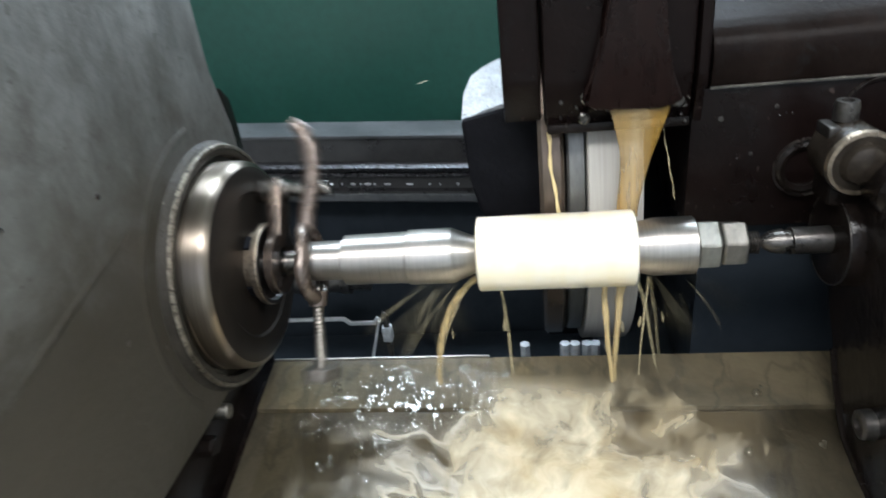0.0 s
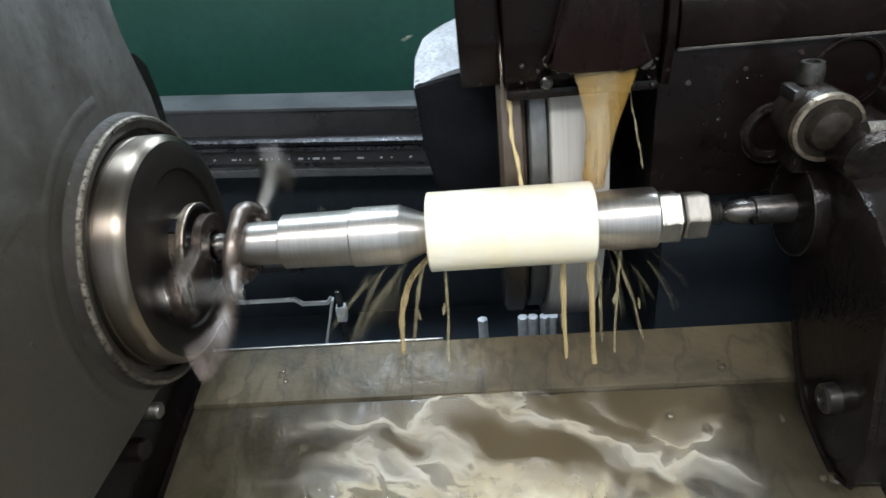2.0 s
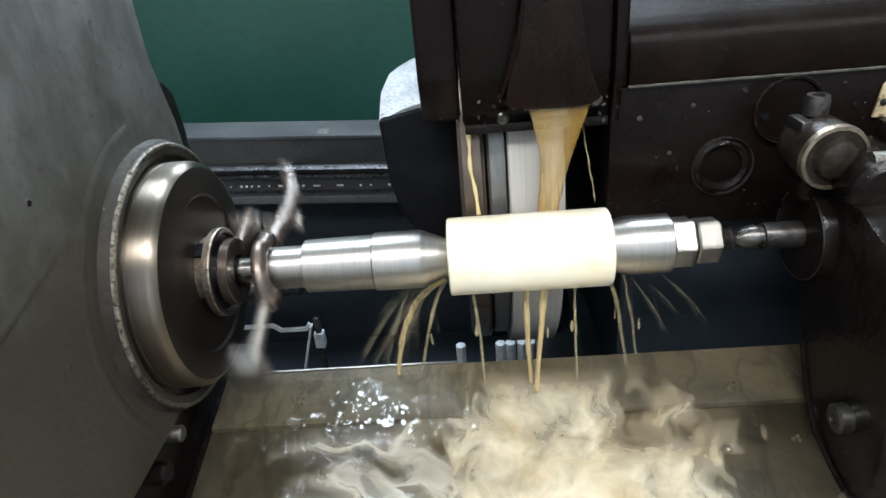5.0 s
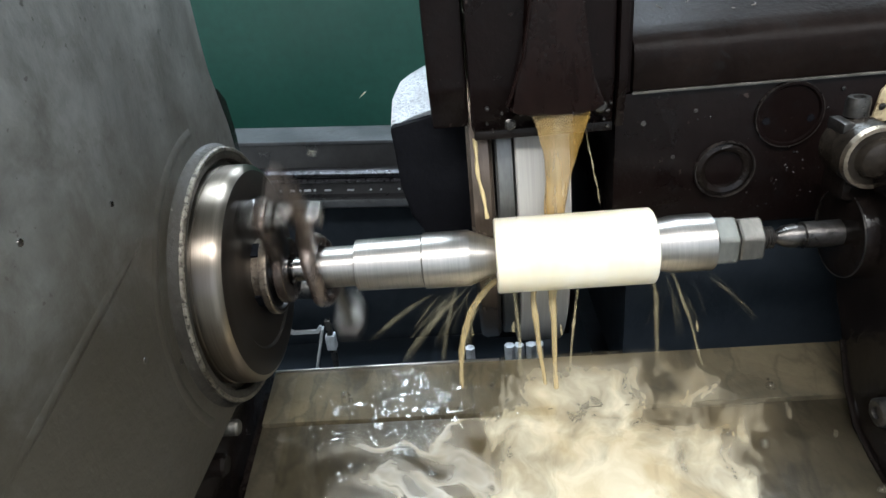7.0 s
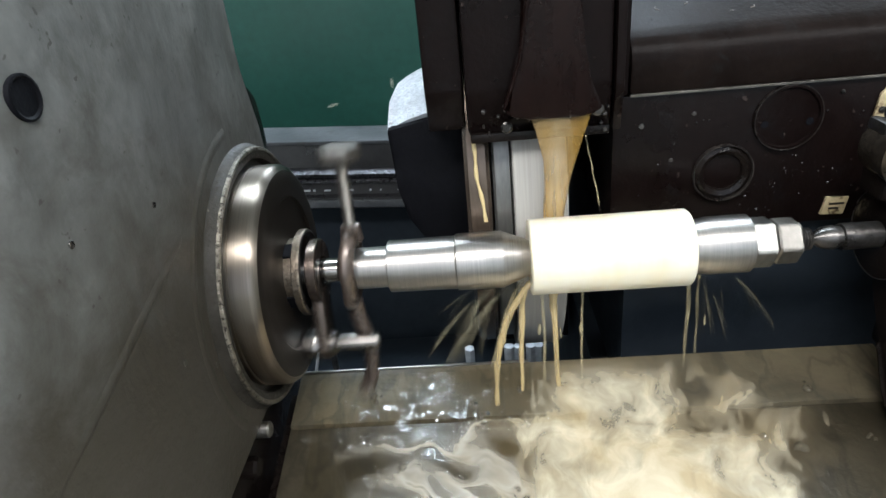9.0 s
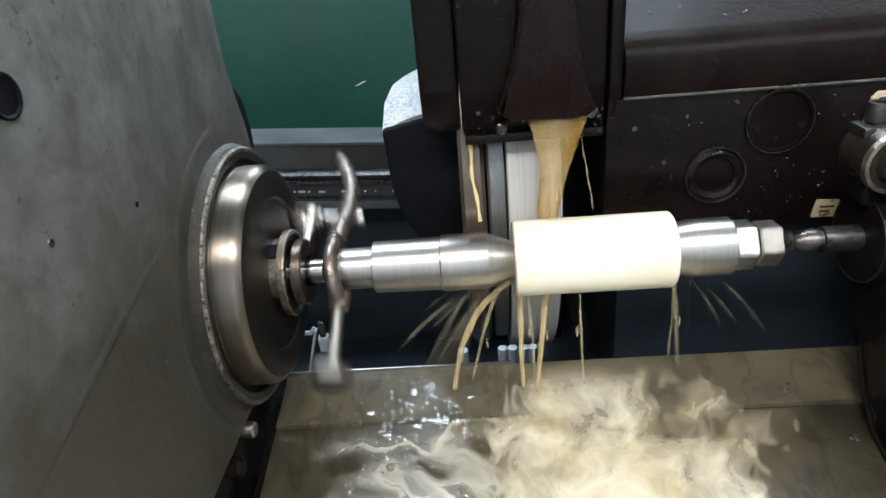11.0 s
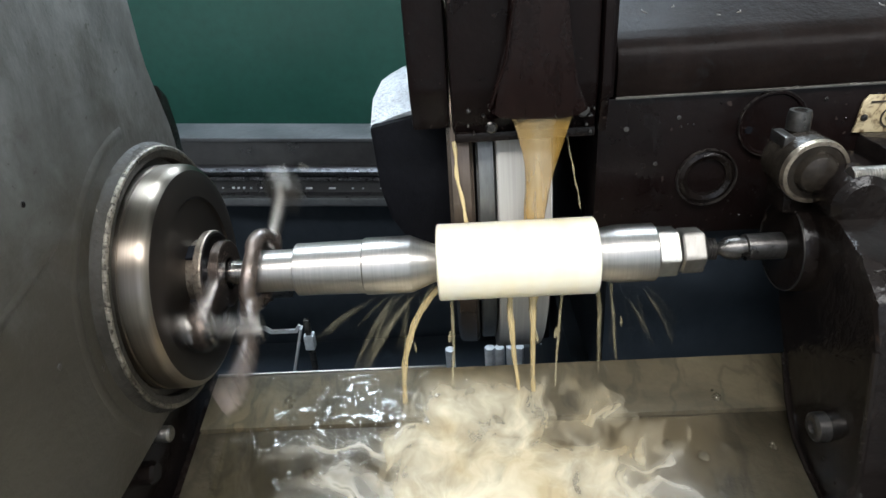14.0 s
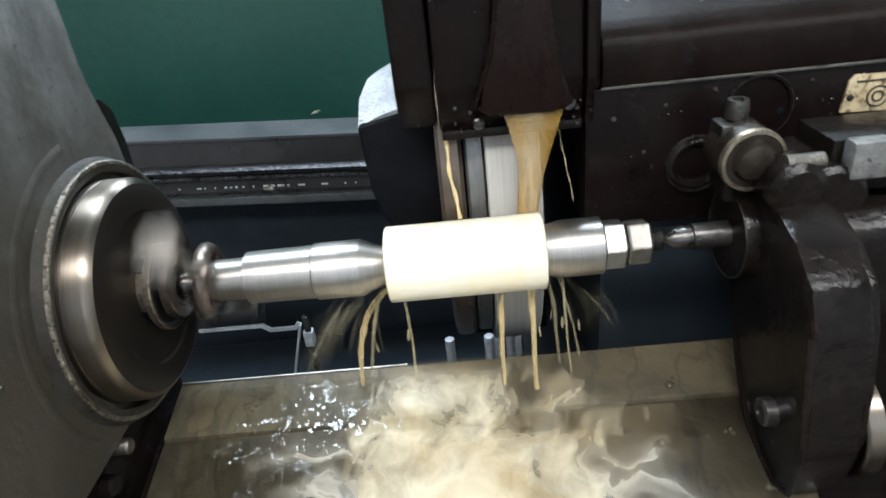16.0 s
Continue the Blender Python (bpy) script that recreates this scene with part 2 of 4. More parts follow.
def water(name, scale, ripple, dist, centre, radius, tint=(0.95, 0.97, 1.0)):
    """A clear running film: see-through, with a rippled gloss that grows at grazing angles."""
    m = bpy.data.materials.new(name)
    m.use_nodes = True
    nt = m.node_tree
    nt.nodes.remove(nt.nodes["Principled BSDF"])
    clear, gloss, mix, fr = (nt.nodes.new(k) for k in ("ShaderNodeBsdfTransparent", "ShaderNodeBsdfGlossy", "ShaderNodeMixShader", "ShaderNodeFresnel"))
    clear.inputs["Color"].default_value = (0.93, 0.92, 0.88, 1)
    gloss.inputs["Color"].default_value = (*tint, 1)
    gloss.inputs["Roughness"].default_value = 0.03
    fr.inputs["IOR"].default_value = 1.7
    bn = nt.nodes.new("ShaderNodeBump")
    bn.inputs["Strength"].default_value, bn.inputs["Distance"].default_value = ripple, dist
    nt.links.new(noise_node(nt, scale, 3, 0.5, stretch=(0.8, 1.1, 1), distortion=1.4), bn.inputs["Height"])
    nt.links.new(bn.outputs["Normal"], gloss.inputs["Normal"])
    nt.links.new(bn.outputs["Normal"], fr.inputs["Normal"])
    boost = nt.nodes.new("ShaderNodeMath")
    boost.operation, boost.use_clamp = "MULTIPLY", True
    nt.links.new(fr.outputs[0], boost.inputs[0])
    tc = nt.nodes.new("ShaderNodeTexCoord")
    mp = nt.nodes.new("ShaderNodeMapping")
    mp.inputs["Location"].default_value = [-c / r for c, r in zip(centre, radius)]
    mp.inputs["Scale"].default_value = [1 / r for r in radius]
    nt.links.new(tc.outputs["Object"], mp.inputs["Vector"])
    ln = nt.nodes.new("ShaderNodeVectorMath")
    ln.operation = "LENGTH"
    nt.links.new(mp.outputs["Vector"], ln.inputs[0])
    patch = nt.nodes.new("ShaderNodeMath")
    patch.operation = "MULTIPLY_ADD"
    patch.inputs[1].default_value = -0.30
    nt.links.new(ln.outputs["Value"], patch.inputs[0])
    nt.links.new(noise_node(nt, 28, 5, 0.6, distortion=0.8), patch.inputs[2])
    near = ramp(nt, patch.outputs[0], [(0.28, grey(0)), (0.44, grey(1))])
    vector = warped(nt, ((60, 0.012),))
    drops = ramp(nt, noise_at(nt, vector, 125, 3, 0.6), [(0.555, grey(0.03)), (0.61, grey(1.0))])
    nt.links.new(math_node(nt, "MULTIPLY", near, drops), boost.inputs[1])
    nt.links.new(boost.outputs[0], mix.inputs[0])
    nt.links.new(clear.outputs[0], mix.inputs[1])
    nt.links.new(gloss.outputs[0], mix.inputs[2])
    nt.links.new(mix.outputs[0], nt.nodes["Material Output"].inputs["Surface"])
    return m


def warped(nt, warps, turn=0.0):
    """Object coordinates stirred by noises of several sizes, for the folds of a stirred liquid."""
    tc = nt.nodes.new("ShaderNodeTexCoord")
    mp = nt.nodes.new("ShaderNodeMapping")
    mp.inputs["Rotation"].default_value = (0, 0, radians(turn))
    nt.links.new(tc.outputs["Object"], mp.inputs["Vector"])
    out = mp.outputs["Vector"]
    for scale, amount in warps:
        n = nt.nodes.new("ShaderNodeTexNoise")
        n.inputs["Scale"].default_value, n.inputs["Detail"].default_value = scale, 2.0
        nt.links.new(out, n.inputs["Vector"])
        sub, mad = nt.nodes.new("ShaderNodeVectorMath"), nt.nodes.new("ShaderNodeVectorMath")
        sub.operation, mad.operation = "SUBTRACT", "MULTIPLY_ADD"
        sub.inputs[1].default_value = (0.5, 0.5, 0.5)
        mad.inputs[1].default_value = (amount, amount, 0)
        nt.links.new(n.outputs["Color"], sub.inputs[0])
        nt.links.new(sub.outputs[0], mad.inputs[0])
        nt.links.new(out, mad.inputs[2])
        out = mad.outputs[0]
    return out


def noise_at(nt, vector, scale, detail, rough, stretch=(1, 1, 1)):
    mp = nt.nodes.new("ShaderNodeMapping")
    mp.inputs["Scale"].default_value = stretch
    n = nt.nodes.new("ShaderNodeTexNoise")
    n.inputs["Scale"].default_value, n.inputs["Detail"].default_value, n.inputs["Roughness"].default_value = scale, detail, rough
    nt.links.new(vector, mp.inputs["Vector"])
    nt.links.new(mp.outputs["Vector"], n.inputs["Vector"])
    return n.outputs["Fac"]


def math_node(nt, kind, a, b, c=None):
    n = nt.nodes.new("ShaderNodeMath")
    n.operation = kind
    for k, v in enumerate((a, b, c)):
        if isinstance(v, (int, float)):
            n.inputs[k].default_value = v
        elif v is not None:
            nt.links.new(v, n.inputs[k])
    return n.outputs[0]


def away(nt, vector, centre, radius):
    """Distance from a place, in units of the radius."""
    mp = nt.nodes.new("ShaderNodeMapping")
    mp.inputs["Location"].default_value = [-c / r for c, r in zip(centre, radius)]
    mp.inputs["Scale"].default_value = [1 / r for r in radius]
    nt.links.new(vector, mp.inputs["Vector"])
    ln = nt.nodes.new("ShaderNodeVectorMath")
    ln.operation = "LENGTH"
    nt.links.new(mp.outputs["Vector"], ln.inputs[0])
    return ln.outputs["Value"]


def film(name, colour, threshold, scale, opacity, rough=0.38, centre=(0, 0, 0), radius=(0.2, 0.2, 0.2), turn=0.0, edge=0.12, ripple=0.5, folds=False, thin=None):
    """A thin film of coolant foam, thinning out from where the coolant lands, with folded edges; folds draws threads of it alone."""
    m, nt, b = node_mat(name)
    vector = warped(nt, ((11, 0.075), (34, 0.024)), turn)
    swirl = noise_at(nt, vector, scale, 4, 0.5, (0.5, 1.3, 1) if folds else (1, 0.7, 1))
    gone = away(nt, vector, centre, radius)
    if folds:
        sheetlets = ramp(nt, swirl, [(0.365, grey(0)), (0.435, grey(0.45)), (0.495, grey(1)), (0.515, grey(0.35)), (0.56, grey(0.10)), (0.62, grey(0))])
        amount = math_node(nt, "MULTIPLY_ADD", gone, -0.42, noise_at(nt, vector, scale * 0.7, 3, 0.5))
        mask = math_node(nt, "MULTIPLY", sheetlets, ramp(nt, amount, [(threshold, grey(0)), (threshold + edge, grey(opacity))]))
    else:
        lumps = noise_at(nt, vector, scale * 3.0, 4, 0.55, (1.3, 0.75, 1))
        swirl = math_node(nt, "MULTIPLY_ADD", math_node(nt, "SUBTRACT", swirl, 0.5), 0.72, math_node(nt, "MULTIPLY_ADD", lumps, 0.62, 0.19))
        amount = math_node(nt, "MULTIPLY_ADD", gone, -0.42, swirl)
        mask = ramp(nt, amount, [(threshold, grey(0)), (threshold + edge * 0.4, grey(opacity * 0.55)), (threshold + edge, grey(opacity))])
    tc, sep, rear = (nt.nodes.new(k) for k in ("ShaderNodeTexCoord", "ShaderNodeSeparateXYZ", "ShaderNodeMapRange"))
    nt.links.new(tc.outputs["Object"], sep.inputs[0])
    nt.links.new(sep.outputs[1], rear.inputs[0])
    for k, v in ((1, 0.024), (2, -0.004), (3, 0.0), (4, 1.0)):
        rear.inputs[k].default_value = v
    mask = math_node(nt, "MULTIPLY", mask, rear.outputs[0])
    fine = noise_at(nt, vector, scale * 5, 5, 0.6)
    cloud = noise_at(nt, vector, scale * 1.6, 5, 0.55)
    col = mixed(nt, fine, tuple(c * 0.93 for c in colour), colour)
    col = mixed(nt, ramp(nt, cloud, [(0.40, grey(0)), (0.60, grey(0.85))]), col, thin or tuple(c * k for c, k in zip(colour, (0.8, 0.74, 0.62))))
    nt.links.new(col, b.inputs["Base Color"])
    b.inputs["Roughness"].default_value = rough
    b.inputs["Specular IOR Level"].default_value = 0.3
    b.inputs["Coat Weight"].default_value = 0.04
    bump(nt, b, [(swirl, ripple, 0.0012), (fine, ripple * 0.5, 0.0005)])
    nt.links.new(mask, b.inputs["Alpha"])
    return m


def liquid(name, colour, alpha, rough=0.12, grain=(6, 6, 0.4)):
    m, nt, b = node_mat(name)
    n = noise_node(nt, 14, 3, 0.5, stretch=grain, distortion=1.2)
    col = mixed(nt, n, tuple(c * 0.85 for c in colour), tuple(min(1, c * 1.15) for c in colour))
    nt.links.new(col, b.inputs["Base Color"])
    nt.links.new(ramp(nt, n, [(0.3, grey(alpha[0])), (0.7, grey(alpha[1]))]), b.inputs["Alpha"])
    b.inputs["Roughness"].default_value = rough
    b.inputs["Coat Weight"].default_value = 0.6
    bump(nt, b, [(n, 0.3, 0.002)])
    return m


def falling_sheet():
    m = liquid("amber coolant sheet", (0.47, 0.30, 0.105), (0.5, 0.95), 0.10, (7, 4, 0.25))
    nt = m.node_tree
    b = nt.nodes["Principled BSDF"]
    b.inputs["Normal"].links[0].from_node.inputs["Strength"].default_value = 0.1
    streak = noise_node(nt, 30, 2, 0.5, stretch=(2.2, 1, 0.22), distortion=0.3)
    nt.links.new(mixed(nt, ramp(nt, streak, [(0.36, grey(0)), (0.62, grey(1))]), (0.50, 0.38, 0.20), (0.40, 0.235, 0.05)), b.inputs["Base Color"])
    tc = nt.nodes.new("ShaderNodeTexCoord")
    sep = nt.nodes.new("ShaderNodeSeparateXYZ")
    nt.links.new(tc.outputs["Object"], sep.inputs[0])
    span = nt.nodes.new("ShaderNodeMapRange")
    for k, v in ((1, 0.025), (2, 0.108), (3, 0.92), (4, 0.42)):
        span.inputs[k].default_value = v
    nt.links.new(sep.outputs[2], span.inputs[0])
    mul = nt.nodes.new("ShaderNodeMath")
    mul.operation = "MULTIPLY"
    nt.links.new(b.inputs["Alpha"].links[0].from_socket, mul.inputs[0])
    nt.links.new(span.outputs[0], mul.inputs[1])
    nt.links.new(mul.outputs[0], b.inputs["Alpha"])
    return m


def stain_with_shade(m, colour, centre, radius):
    """A ragged brown coolant stain that also paints in the shade of the lower front."""
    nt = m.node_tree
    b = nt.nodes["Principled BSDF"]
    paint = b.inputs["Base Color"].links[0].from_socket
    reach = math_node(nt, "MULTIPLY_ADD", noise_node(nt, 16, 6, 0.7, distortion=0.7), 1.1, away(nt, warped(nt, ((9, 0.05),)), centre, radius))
    low_shade = ramp(nt, math_node(nt, "MULTIPLY", reach, 0.4), [(0.58, grey(0.95)), (0.86, grey(0))])
    nt.links.new(mixed(nt, low_shade, paint, colour), b.inputs["Base Color"])
    nt.links.new(ramp(nt, low_shade, [(0.0, grey(0.95)), (0.9, grey(0.45))]), b.inputs["Specular IOR Level"])


# Puts the headstock's fall-off of light into its colour, along with the brown stain.
stain_with_shade(HEAD_GREY, (0.036, 0.030, 0.021), (-0.27, -0.12, -0.12), (1, 0.27, 0.20))
PLASTIC = plastic()
TABLE = wet_table("wet olive steel table", (0.031, 0.0255, 0.0155), (0.068, 0.056, 0.035), 0.85)
TABLE_STRIP = wet_table("wet stained table ledge", (0.046, 0.038, 0.022), (0.126, 0.102, 0.059), 0.9, (0.5, 0.7), 0.12)
FOAM = film("cream coolant foam", (0.65, 0.585, 0.425), 0.11, 12, 0.95, centre=(0.022, -0.140, 0), radius=(0.122, 0.215, 1), turn=10, edge=0.27, ripple=0.12, thin=(0.40, 0.315, 0.175))
FOAM_WHITE = film("pale swirling foam", (0.58, 0.55, 0.47), 0.10, 15, 0.72, centre=(0.02, -0.12, 0), radius=(0.24, 0.13, 1), turn=22, edge=0.14, ripple=0.3, folds=True)
EMULSION = film("thin tan coolant emulsion", (0.17, 0.135, 0.078), 0.05, 6, 0.5, centre=(0.01, -0.09, 0), radius=(0.155, 0.15, 1), turn=8, edge=0.25, ripple=0.15)
WATER = water("running clear coolant", 110, 0.8, 0.005, (-0.135, -0.03, -0.12), (0.10, 0.10, 1))
COOLANT = liquid("amber coolant", (0.62, 0.48, 0.24), (0.25, 0.72))
COOLANT_THICK = liquid("thick amber coolant", (0.72, 0.57, 0.29), (0.5, 0.85))
COOLANT_PALE = liquid("pale coolant spray", (0.58, 0.50, 0.30), (0.04, 0.42))
COOLANT_MIST = liquid("coolant mist", (0.58, 0.52, 0.34), (0.015, 0.13), 0.3, (5, 5, 1.2))
BUBBLE = liquid("clear foam bubble", (0.14, 0.12, 0.08), (0.30, 0.60), 0.04)
CHIP = surface("cream plastic chip", (0.6, 0.55, 0.42), (0.7, 0.66, 0.52), (0.4, 0.5))


# ---- mesh helpers ----
def thing(name, label, category, group="", kind="", at=(0, 0, 0)):
    ob = new(name)
    ob.location = at
    ob.empty_display_size = 0.02
    return tagged(ob, label, category, group, kind)


def part(name, bm, material, parent=None, label="", smooth=True):
    bmesh.ops.recalc_face_normals(bm, faces=bm.faces)
    me = bpy.data.meshes.new(name)
    bm.to_mesh(me)
    bm.free()
    me.materials.append(material)
    if smooth:
        me.shade_smooth()
        me.set_sharp_from_angle(angle=radians(32))
    ob = new(name, me)
    ob.parent = parent
    if label:
        ob["label"] = label
    return ob


def box(x0, x1, y0, y1, z0, z1, bevel=0.0, bm=None, segments=2):
    bm = bm or bmesh.new()
    r = bmesh.ops.create_cube(bm, size=1)
    vs = r["verts"]
    for v in vs:
        v.co = Vector(((x0 + x1) / 2 + v.co.x * (x1 - x0), (y0 + y1) / 2 + v.co.y * (y1 - y0), (z0 + z1) / 2 + v.co.z * (z1 - z0)))
    if bevel:
        es = list({e for v in vs for e in v.link_edges})
        bmesh.ops.bevel(bm, geom=es, offset=bevel, segments=segments, affect="EDGES", profile=0.6)
    return bm


def lathe(profile, n=64, cy=0.0, cz=0.0, bm=None, axis="x", cx=0.0):
    """Revolve (along, radius) pairs about a line parallel to an axis; radius 0 closes an end."""
    bm = bm or bmesh.new()
    rings = []
    for a, r in profile:
        def at(k):
            c, s = math.cos(2 * math.pi * k / n) * r, math.sin(2 * math.pi * k / n) * r
            return {"x": (a, cy + c, cz + s), "y": (cx + c, a, cz + s), "z": (cx + c, cy + s, a)}[axis]
        rings.append([bm.verts.new(at(0))] if r == 0 else [bm.verts.new(at(k)) for k in range(n)])
    for a, b in zip(rings, rings[1:]):
        for k in range(n):
            q = [a[k % len(a)], a[(k + 1) % len(a)], b[(k + 1) % len(b)], b[k % len(b)]]
            q = [v for i, v in enumerate(q) if v not in q[:i]]
            if len(q) > 2:
                bm.faces.new(q)
    return bm


def prism(outline, a0, a1, axis="x", bevel=0.0, bm=None):
    """An outline extruded along an axis. axis x: (y, z) pairs; axis y: (x, z) pairs; axis z: (x, y) pairs."""
    bm = bm or bmesh.new()
    put = {"x": lambda a, p: (a, *p), "y": lambda a, p: (p[0], a, p[1]), "z": lambda a, p: (*p, a)}[axis]
    lo = [bm.verts.new(put(a0, p)) for p in outline]
    hi = [bm.verts.new(put(a1, p)) for p in outline]
    faces = [bm.faces.new(lo), bm.faces.new(hi[::-1])]
    n = len(outline)
    for k in range(n):
        faces.append(bm.faces.new((lo[k], hi[k], hi[(k + 1) % n], lo[(k + 1) % n])))
    if bevel:
        es = list({e for f in faces for e in f.edges})
        bmesh.ops.bevel(bm, geom=es, offset=bevel, segments=2, affect="EDGES", profile=0.6)
    return bm


def tube(points, radii, n=12, bm=None, squash=1.0):
    """A closed tube along points; squash flattens it across its first side axis."""
    bm = bm or bmesh.new()
    pts = [Vector(p) for p in points]
    rings = []
    side = None
    for i, p in enumerate(pts):
        d = (pts[min(i + 1, len(pts) - 1)] - pts[max(i - 1, 0)]).normalized()
        if side is None:
            side = d.cross(Vector((0.3, 0.9, 0.1))).normalized()
        side = (side - d * side.dot(d)).normalized()
        up = d.cross(side)
        r = radii[i] if hasattr(radii, "__len__") else radii
        rings.append([bm.verts.new(p + side * math.cos(2 * math.pi * k / n) * r + up * math.sin(2 * math.pi * k / n) * r * squash) for k in range(n)])
    for a, b in zip(rings, rings[1:]):
        for k in range(n):
            bm.faces.new((a[k], a[(k + 1) % n], b[(k + 1) % n], b[k]))
    bm.faces.new(rings[0][::-1])
    bm.faces.new(rings[-1])
    return bm


def hexagon(x0, x1, flats, chamfer=0.0015):
    """A hex nut lying along x, its corners chamfered."""
    bm = bmesh.new()
    R = flats / 2 / math.cos(math.pi / 6)
    rings = []
    for x, s in ((x0, 0.93), (x0 + chamfer, 1), (x1 - chamfer, 1), (x1, 0.93)):
        rings.append([bm.verts.new((x, R * s * math.cos(math.pi / 3 * k), R * s * math.sin(math.pi / 3 * k))) for k in range(6)])
    for a, b in zip(rings, rings[1:]):
        for k in range(6):
            bm.faces.new((a[k], a[(k + 1) % 6], b[(k + 1) % 6], b[k]))
    bm.faces.new(rings[0])
    bm.faces.new(rings[-1])
    return bm


def thread(x0, x1, r, pitch=0.002, axis="x", **kw):
    prof = [(x0, 0), (x0, r)]
    n = max(1, int(abs(x1 - x0) / pitch))
    for k in range(n):
        a = x0 + (x1 - x0) * k / n
        prof += [(a, r), (a + (x1 - x0) * 0.5 / n, r * 0.86)]
    return lathe(prof + [(x1, r), (x1, 0)], 24, axis=axis, **kw)


# ---- how the table travels and the work turns ----
TRAVEL = [(0.0, -0.0473), (0.5, -0.0556), (0.9, -0.0608), (1.1, -0.0618), (1.5, -0.0594), (2.0, -0.0527), (2.5, -0.0458), (3.0, -0.0385),
          (3.5, -0.0312), (4.0, -0.0236), (6.5, 0.0128), (7.0, 0.0193), (7.5, 0.0266), (8.0, 0.0341), (8.5, 0.0406), (9.3, 0.0515),
          (9.6, 0.0545), (9.9, 0.0545), (10.2, 0.0515), (11.0, 0.0404), (11.5, 0.0323), (12.0, 0.0251), (12.5, 0.0166), (13.0, 0.0081),
          (13.5, 0.0), (14.0, -0.0083), (14.5, -0.016), (15.0, -0.0244), (15.5, -0.0327), (16.0, -0.041)]
TURN_TIME = 0.4618
on_table, turning, loose = [], [], []


def travel(t):
    return float(np.interp(t, [a for a, _ in TRAVEL], [b for _, b in TRAVEL]))


# small unevenness of the drive: (seconds, degrees)
SLIP = [(0.0, -18), (0.5, -15), (1.0, -14), (1.5, 6), (2.0, -9), (2.5, -5), (3.0, 0), (4.0, 0), (6.5, -6), (7.0, -18), (7.5, 0), (8.0, -8), (8.5, 5), (11.0, 8),
        (11.5, 0), (12.0, -20), (12.5, -12), (13.0, -14), (13.5, 4), (13.9, -8), (14.0, 4), (14.5, -12), (15.0, 0), (16.0, 0)]


def spin(t):
    return 360 * (t - 13.632) / TURN_TIME + float(np.interp(t, [a for a, _ in SLIP], [b for _, b in SLIP]))


# ---- the workshop round the machine, out of view, added to enclose it ----
FLOOR_Z = -1.05
floor = part("floor", box(-4, 4, -3.5, 4.5, FLOOR_Z - 0.1, FLOOR_Z), CONCRETE)
tagged(floor, "oily grey concrete workshop floor under the machine", "floor", kind="structure")
ceiling = part("ceiling", box(-4.1, 4.1, -3.6, 4.6, 3.2, 3.3), PLASTER)
tagged(ceiling, "dull plastered workshop ceiling", "ceiling", kind="structure")
for name, x0, x1 in (("wall_west", -4.15, -4.0), ("wall_east", 4.0, 4.15)):
    tagged(part(name, box(x0, x1, -3.65, 4.65, FLOOR_Z, 3.2), PLASTER), "dull plastered workshop side wall", "wall", kind="structure")


def wall_with_window(name, y0, y1, wx0, wx1, wz0, wz1):
    bm = box(-4, wx0, y0, y1, FLOOR_Z, 3.2)
    box(wx1, 4, y0, y1, FLOOR_Z, 3.2, bm=bm)
    box(wx0, wx1, y0, y1, FLOOR_Z, wz0, bm=bm)
    box(wx0, wx1, y0, y1, wz1, 3.2, bm=bm)
    tagged(part(name, bm, PLASTER), "dull plastered workshop wall with a window", "wall", kind="structure")


wall_with_window("wall_north", 4.5, 4.65, *NORTH[:2], *NORTH[2:])
wall_with_window("wall_south", -3.65, -3.5, *SOUTH[:2], *SOUTH[2:])
for name, (a, b, c, d), y in (("window_1", NORTH, 4.56), ("window_2", SOUTH, -3.58)):
    bm = box(a, b, y - 0.02, y + 0.02, c, c + 0.05)
    box(a, b, y - 0.02, y + 0.02, d - 0.05, d, bm=bm)
    for k in range(4):
        x = a + (b - a - 0.05) * k / 3
        box(x, x + 0.05, y - 0.02, y + 0.02, c + 0.05, d - 0.05, bm=bm)
    tagged(part(name, bm, FRAME_WHITE), "white framed workshop window with three lights", "window", kind="structure")

# Housings added above the two area lights; neither is in view.
for place, width, depth, _, _ in LAMPS:
    lamp = thing("ceiling_lamp", "white hanging workshop lamp with a long housing", "ceiling lamp", "ceiling lamps")
    x, y, z = place
    part("housing", box(x - width / 2 - 0.05, x + width / 2 + 0.05, y - depth / 2 - 0.05, y + depth / 2 + 0.05, z + 0.02, z + 0.10, 0.01), FRAME_WHITE, lamp)
    for dx in (-width / 3, width / 3):
        part("hanger", tube([(x + dx, y, z + 0.09), (x + dx, y, 3.2)], 0.008, 8), RAIL_TOP, lamp)

# green cabinet sheet and the dark bed behind the grinding wheel
green = thing("green_cabinet", "green painted sheet metal cabinet behind the machine", "cabinet", at=(0, 1.42, FLOOR_Z))
part("panel", box(-2.2, 1.6, 0, 0.5, 0, 1.55, 0.006), GREEN, green)
part("skirting", box(-2.2, 1.6, -0.012, 0.0, 0, 0.1, 0.002), RAIL_DARK, green)

rear = thing("rear_way", "oily dark way cover with a dull grey top rail", "machine way")
rear.matrix_basis = pose(-0.41, 0, -0.2, 0, 3.5, 0) @ pose(0.41, 0, 0.2)
part("top_rail", prism([(0.905, -0.1385), (0.800, -0.1385), (0.800, -0.146), (0.905, -0.146)], -1.5, 0.5, "x", 0.002), RAIL_TOP, rear)
